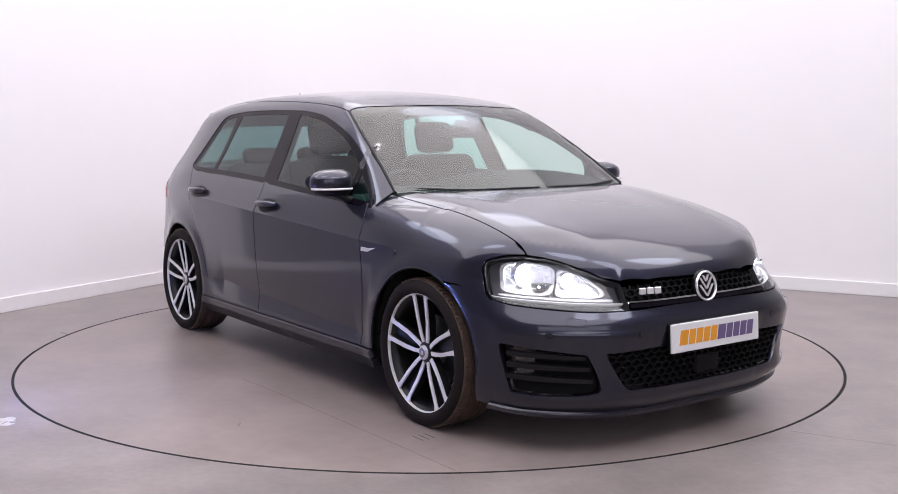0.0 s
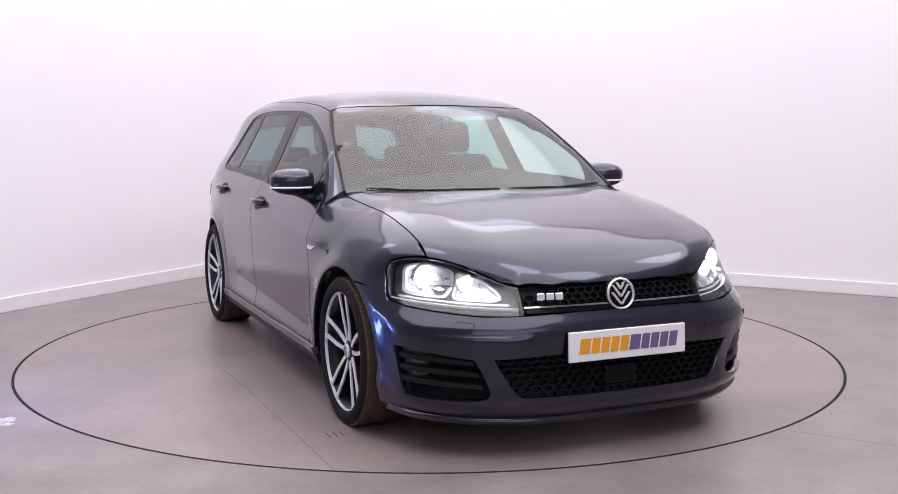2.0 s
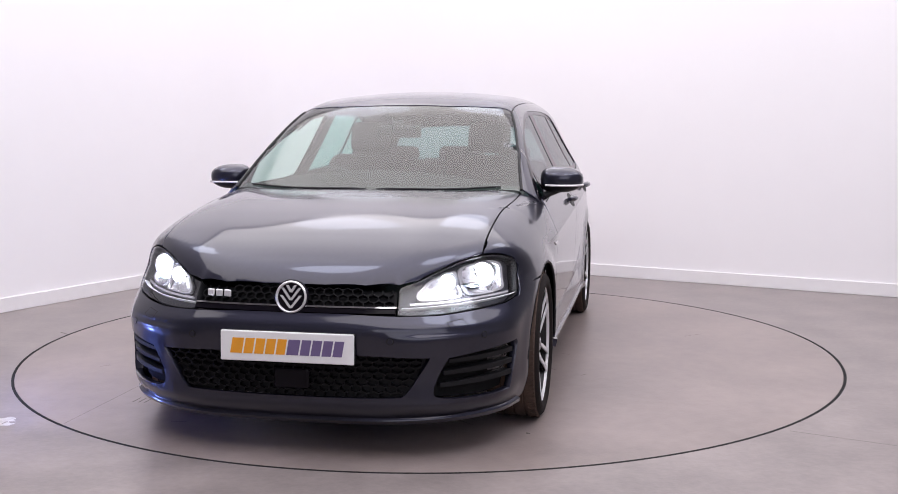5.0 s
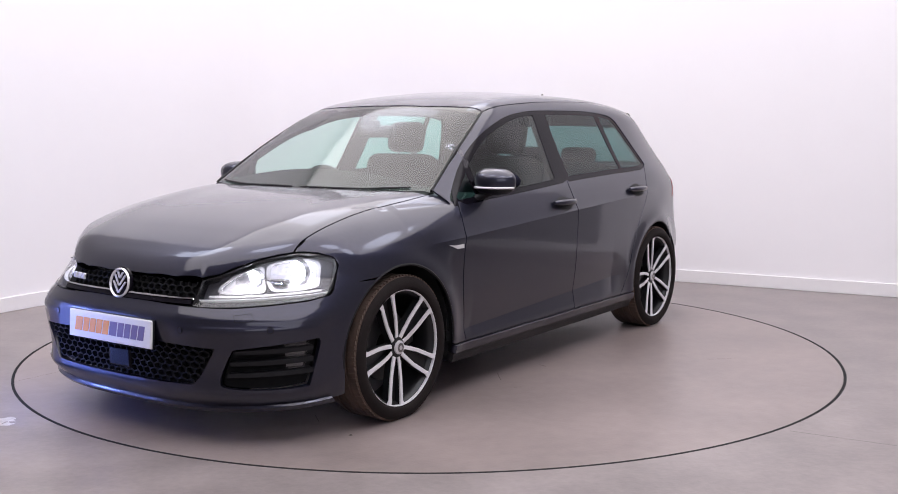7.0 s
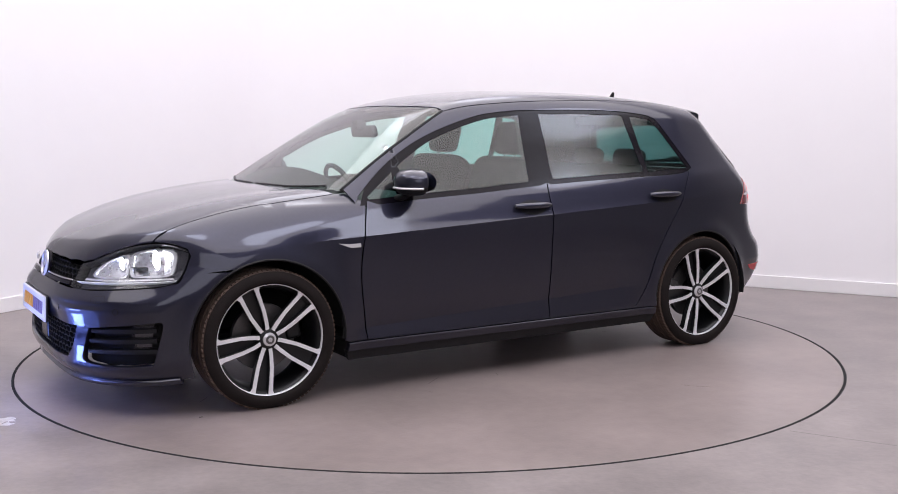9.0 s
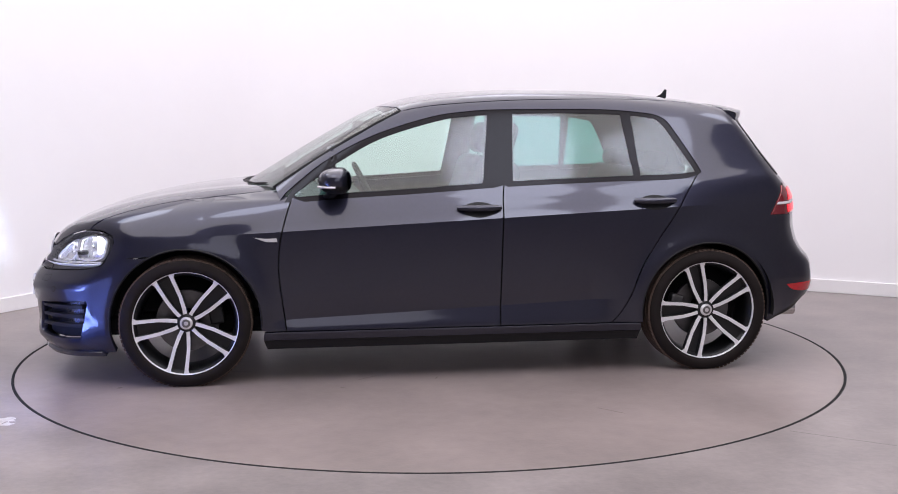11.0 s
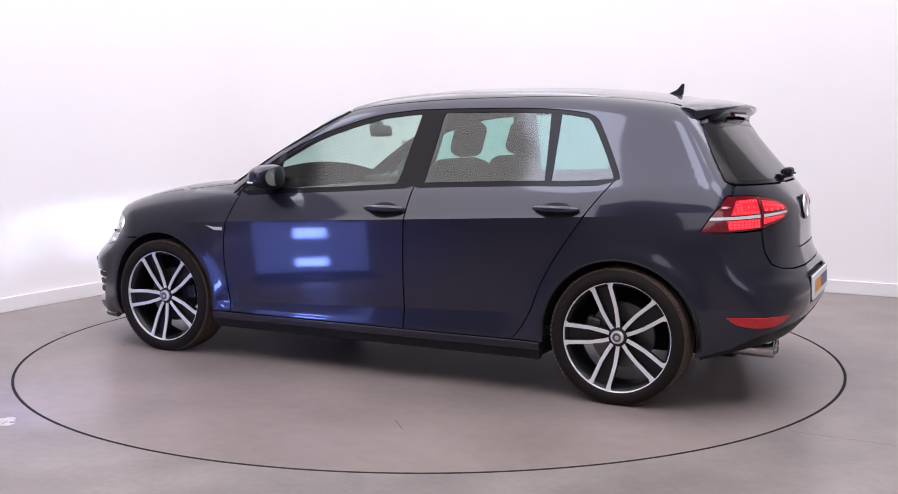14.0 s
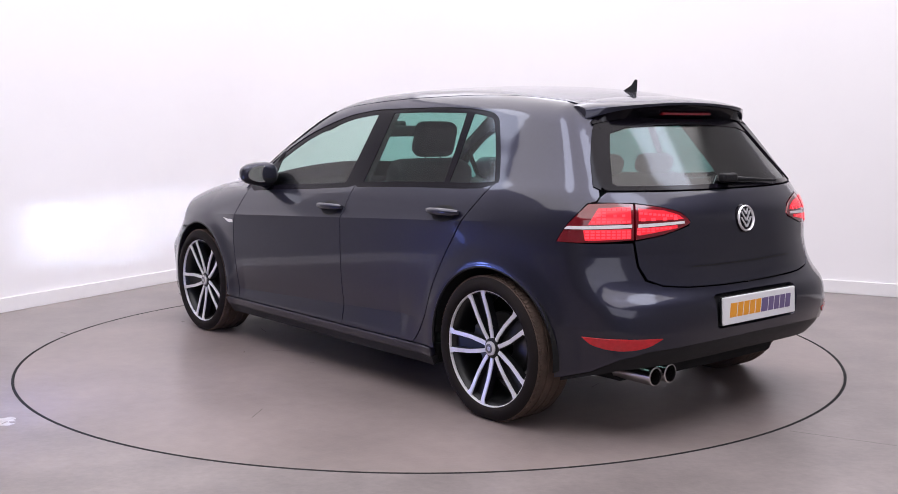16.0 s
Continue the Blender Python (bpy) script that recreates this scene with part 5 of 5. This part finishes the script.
def cabin(car):
    """Dark linings, floor, dash, seats and wheel, as seen through the glass."""
    part("floor_pan", box(-1.78, 1.95, -0.55, 0.55, 0.20, 0.30, 0.02), DARK, car)
    part("floor_pan", box(-0.93, 0.93, -0.84, 0.84, 0.17, 0.27, 0.02), DARK, car)
    lining = [(0.95, 0.27), (0.95, 0.60), (0.84, 0.86), (0.2, 0.90), (-0.6, 0.945), (-1.22, 0.975), (-1.62, 0.98), (-1.62, 0.70), (-0.93, 0.60), (-0.93, 0.27)]
    skin("door_lining", lining, from_side, CABIN, car, both=True, lift=-0.045, su=0.06, sv=0.06, fold=0)
    half = [(0.20, 0.0), (0.15, 0.5)] + [(x, float(ROOF_Y(x)) - 0.01) for x in np.linspace(0.10, -1.5, 10)] + [(-1.52, 0.0)]
    skin("headliner", half + [(x, -y) for x, y in half[::-1][1:-1]], from_top, HEADLINER, car, lift=-0.035, fold=0, su=0.06, sv=0.06)
    # pillars' inner faces
    rail = [(0.28, 1.24), (0.10, 1.325), (-0.25, 1.365), (-0.9, 1.365), (-1.3, 1.32), (-1.55, 1.26), (-1.62, 1.0), (-1.30, 1.0), (-1.18, 1.24), (-1.1, 1.31), (-0.76, 1.345), (-0.28, 1.343), (0.1, 1.303), (0.25, 1.24)]
    skin("pillar_lining", rail, from_side, CABIN, car, both=True, lift=-0.03, su=0.04, sv=0.04, fold=0)
    post = [(-0.19, 1.33), (-0.34, 1.335), (-0.31, 0.95), (-0.14, 0.95)]
    skin("pillar_lining", post, from_side, CABIN, car, both=True, lift=-0.03, su=0.04, sv=0.04, fold=0)
    # dash
    bm = box(0.42, 1.0, -0.74, 0.74, 0.55, 0.925, 0.06, 4)
    for v in bm.verts:
        if v.co.z > 0.8 and v.co.x > 0.7:
            v.co.z -= 0.02 + 0.10 * max(abs(v.co.y) - 0.5, 0)
    dash = part("dashboard", bm, CABIN, car, smooth=40)
    part("binnacle", box(0.44, 0.66, -0.52, -0.20, 0.90, 0.955, 0.03, 4), CABIN, dash, smooth=40)
    rim = tube([(0.17 * math.cos(a), 0.17 * math.sin(a), 0) for a in np.linspace(0, math.tau, 33)], 0.014, 8)
    tilt = pose(0.36, -0.36, 0.875, 0, -64, 0)
    bmesh.ops.transform(rim, matrix=tilt, verts=rim.verts)
    wheel_rim = part("steering_wheel", rim, CABIN, car, smooth=60)
    part("boss", box(-0.06, 0.06, -0.06, 0.06, -0.02, 0.02, 0.015, 2, tilt), CABIN, wheel_rim)
    for y0, y1 in ((-0.16, -0.05), (0.05, 0.16)):
        part("spoke", box(-0.018, 0.018, y0, y1, -0.008, 0.008, 0.004, 1, tilt), ALLOY, wheel_rim)
    part("rear_view_mirror", box(-0.02, 0.02, -0.115, 0.115, -0.032, 0.032, 0.014, 3, pose(0.40, 0.0, 1.225, 0, 12, 4)), CABIN, car, smooth=50)
    part("mirror_mount", box(0.40, 0.46, -0.03, 0.03, 1.235, 1.285, 0.012, 2), CABIN, car)
    # seats
    for y in (0.36, -0.36):
        back = box(-0.09, 0.09, -0.25, 0.25, 0.0, 0.66, 0.07, 4, pose(-0.12, y, 0.45, 0, -18, 0))
        s = part("front_seat", back, FABRIC, car, "dark fabric front seat", smooth=50)
        part("cushion", box(-0.12, 0.42, y - 0.26, y + 0.26, 0.36, 0.50, 0.06, 4), FABRIC, s, smooth=50)
        part("headrest", box(-0.05, 0.05, -0.125, 0.125, 0.70, 0.885, 0.045, 4, pose(-0.12, y, 0.425, 0, -16, 0)), FABRIC, s, smooth=50)
        for dy in (-0.05, 0.05):
            part("headrest_post", tube([(-0.30, y + dy, 1.02), (-0.335, y + dy, 1.13)], 0.006, 8), CHROME, s)
    bench = part("rear_bench", box(-0.09, 0.09, -0.62, 0.62, 0.0, 0.60, 0.07, 4, pose(-0.98, 0, 0.45, 0, -20, 0)), FABRIC, car, "dark fabric rear bench", smooth=50)
    for y in (0.38, 0.0, -0.38):
        part("headrest", box(-0.045, 0.045, -0.12, 0.12, 0.60, 0.70, 0.04, 4, pose(-0.98, y, 0.45, 0, -18, 0)), FABRIC, bench, smooth=50)
    part("underbody", box(-1.86, -1.50, -0.44, 0.44, 0.21, 0.36, 0.03, 2), DARK, car)
    part("parcel_shelf", box(-1.75, -1.22, -0.60, 0.60, 0.93, 0.955, 0.01), CABIN, car)


def aerial(car):
    q = [(-1.285, 0.0), (-1.372, 0.0), (-1.378, 0.055), (-1.366, 0.058), (-1.345, 0.030), (-1.31, 0.012)]
    base = float(from_top(np.array([(-1.33, 0.0)]))[0][2])
    fin = slab(q, 0.014, lambda c: Vector((c.x, (c.z - 0.007) * (1 - c.y / 0.08), base - 0.004 + c.y)))
    bmesh.ops.recalc_face_normals(fin, faces=fin.faces)
    part("aerial_fin", fin, BLACK, car, "black shark-fin aerial")


def floor_marks(table):
    """Scuffs, dashes and a hairline crack on the turntable, stains and a joint on the floor."""
    def stain(name, pts, mat, parent, label="", z=0.0006):
        bm = bmesh.new()
        bm.faces.new([bm.verts.new((x, y, z)) for x, y in pts])
        bmesh.ops.recalc_face_normals(bm, faces=bm.faces)
        ob = part(name, bm, mat, parent, label)
        if bm and ob.data.polygons[0].normal.z < 0:
            ob.data.flip_normals()
        return ob
    for y in (-1.074, -1.045, -1.016):
        stain("scuff", [(1.40, y - 0.003), (1.48, y - 0.004), (1.482, y + 0.003), (1.41, y + 0.003)], STAIN, table)
    stain("scuff", [(1.60, 0.75), (1.618, 0.752), (1.622, 0.768), (1.606, 0.766)], STAIN, table)
    crack = [(0.10, -1.222), (0.35, -1.208), (0.55, -1.203), (0.80, -1.20), (0.99, -1.197), (1.40, -1.19), (1.86, -1.187)]
    stain("scuff", [(x, y - 0.0012) for x, y in crack] + [(x, y + 0.0012) for x, y in crack[::-1]], STAIN, table)
    rnd = random.Random(4)
    for k in range(14):
        a, r = rnd.uniform(0, math.tau), rnd.uniform(0.6, 2.1)
        x, y, t = r * math.cos(a), r * math.sin(a), rnd.uniform(0, math.pi)
        n = rnd.uniform(0.03, 0.16)
        d, w = (math.cos(t) * n, math.sin(t) * n), (-math.sin(t) * 0.0016, math.cos(t) * 0.0016)
        stain("scuff", [(x + w[0], y + w[1]), (x - w[0], y - w[1]), (x + d[0] - w[0], y + d[1] - w[1]), (x + d[0] + w[0], y + d[1] + w[1])], STAIN, table)
    for k, (x, y, r) in enumerate(((-1.835, -1.50, 0.055), (-1.80, -1.57, 0.040), (-1.86, -1.55, 0.025))):
        pts = [(x + r * rnd.uniform(0.4, 1.2) * math.cos(j * math.tau / 14), y + r * rnd.uniform(0.4, 1.2) * math.sin(j * math.tau / 14)) for j in range(14)]
        tagged(stain("paint_stain", pts, PALESTAIN, None), "pale dried paint stain on the resin floor", "stain", kind="structure")
    tagged(stain("floor_joint", [(1.482, -1.724), (4.2, -3.33), (4.2, -3.326), (1.482, -1.720)], STAIN, None), "fine dark joint line in the resin floor", "joint", kind="structure")
    tagged(stain("floor_joint", [(-2.20, 0.360), (-2.27, 0.436), (-2.277, 0.432), (-2.205, 0.354)], STAIN, None), "short dark scratch in the resin floor", "scratch", kind="structure")


# ---- build ----
TURN = ((0.0, -34.85), (0.5, -34.29), (1.0, -32.2), (1.5, -28.5), (2.0, -23.06), (2.5, -17.25), (3.0, -11.25), (3.5, -5.4), (4.0, 0.66), (4.5, 6.55),
        (5.0, 12.4), (5.5, 18.3), (6.0, 24.2), (6.5, 30.1), (7.0, 35.92), (7.5, 41.65), (8.0, 47.5), (8.5, 53.45), (9.0, 59.4), (9.5, 65.3), (10.0, 71.1), (10.5, 76.95), (11.0, 82.75),
        (11.5, 88.6), (12.0, 94.35), (12.5, 100.05), (13.0, 105.85), (13.5, 111.6), (14.0, 117.4), (14.5, 123.2), (15.0, 129.05), (15.5, 134.95), (16.0, 140.9))
room()
table = turntable()
car = new("car")
tagged(car, "dark blue-grey metallic five-door hatchback with lit lamps", "car")
car_body(car)
car_front(car)
car_rear(car)
for x, side_sign, phase in ((AXLE_F, 1, 7), (AXLE_R, 1, 0), (AXLE_F, -1, -20), (AXLE_R, -1, -21)):
    wheel(car, x, side_sign, phase)
wheel_wells(car)
for side_sign in (1, -1):
    mirror(car, side_sign)
handles(car)
cabin(car)
aerial(car)
floor_marks(table)
lights()


def motions():
    walk(table, [(t, pose(0, 0, 0, 0, 0, -90 - a)) for t, a in TURN])
    walk(car, [(t, pose(0, 0, 0, 0, 0, -90 - a) @ pose(-0.024, -0.088, 0)) for t, a in TURN])


motions()
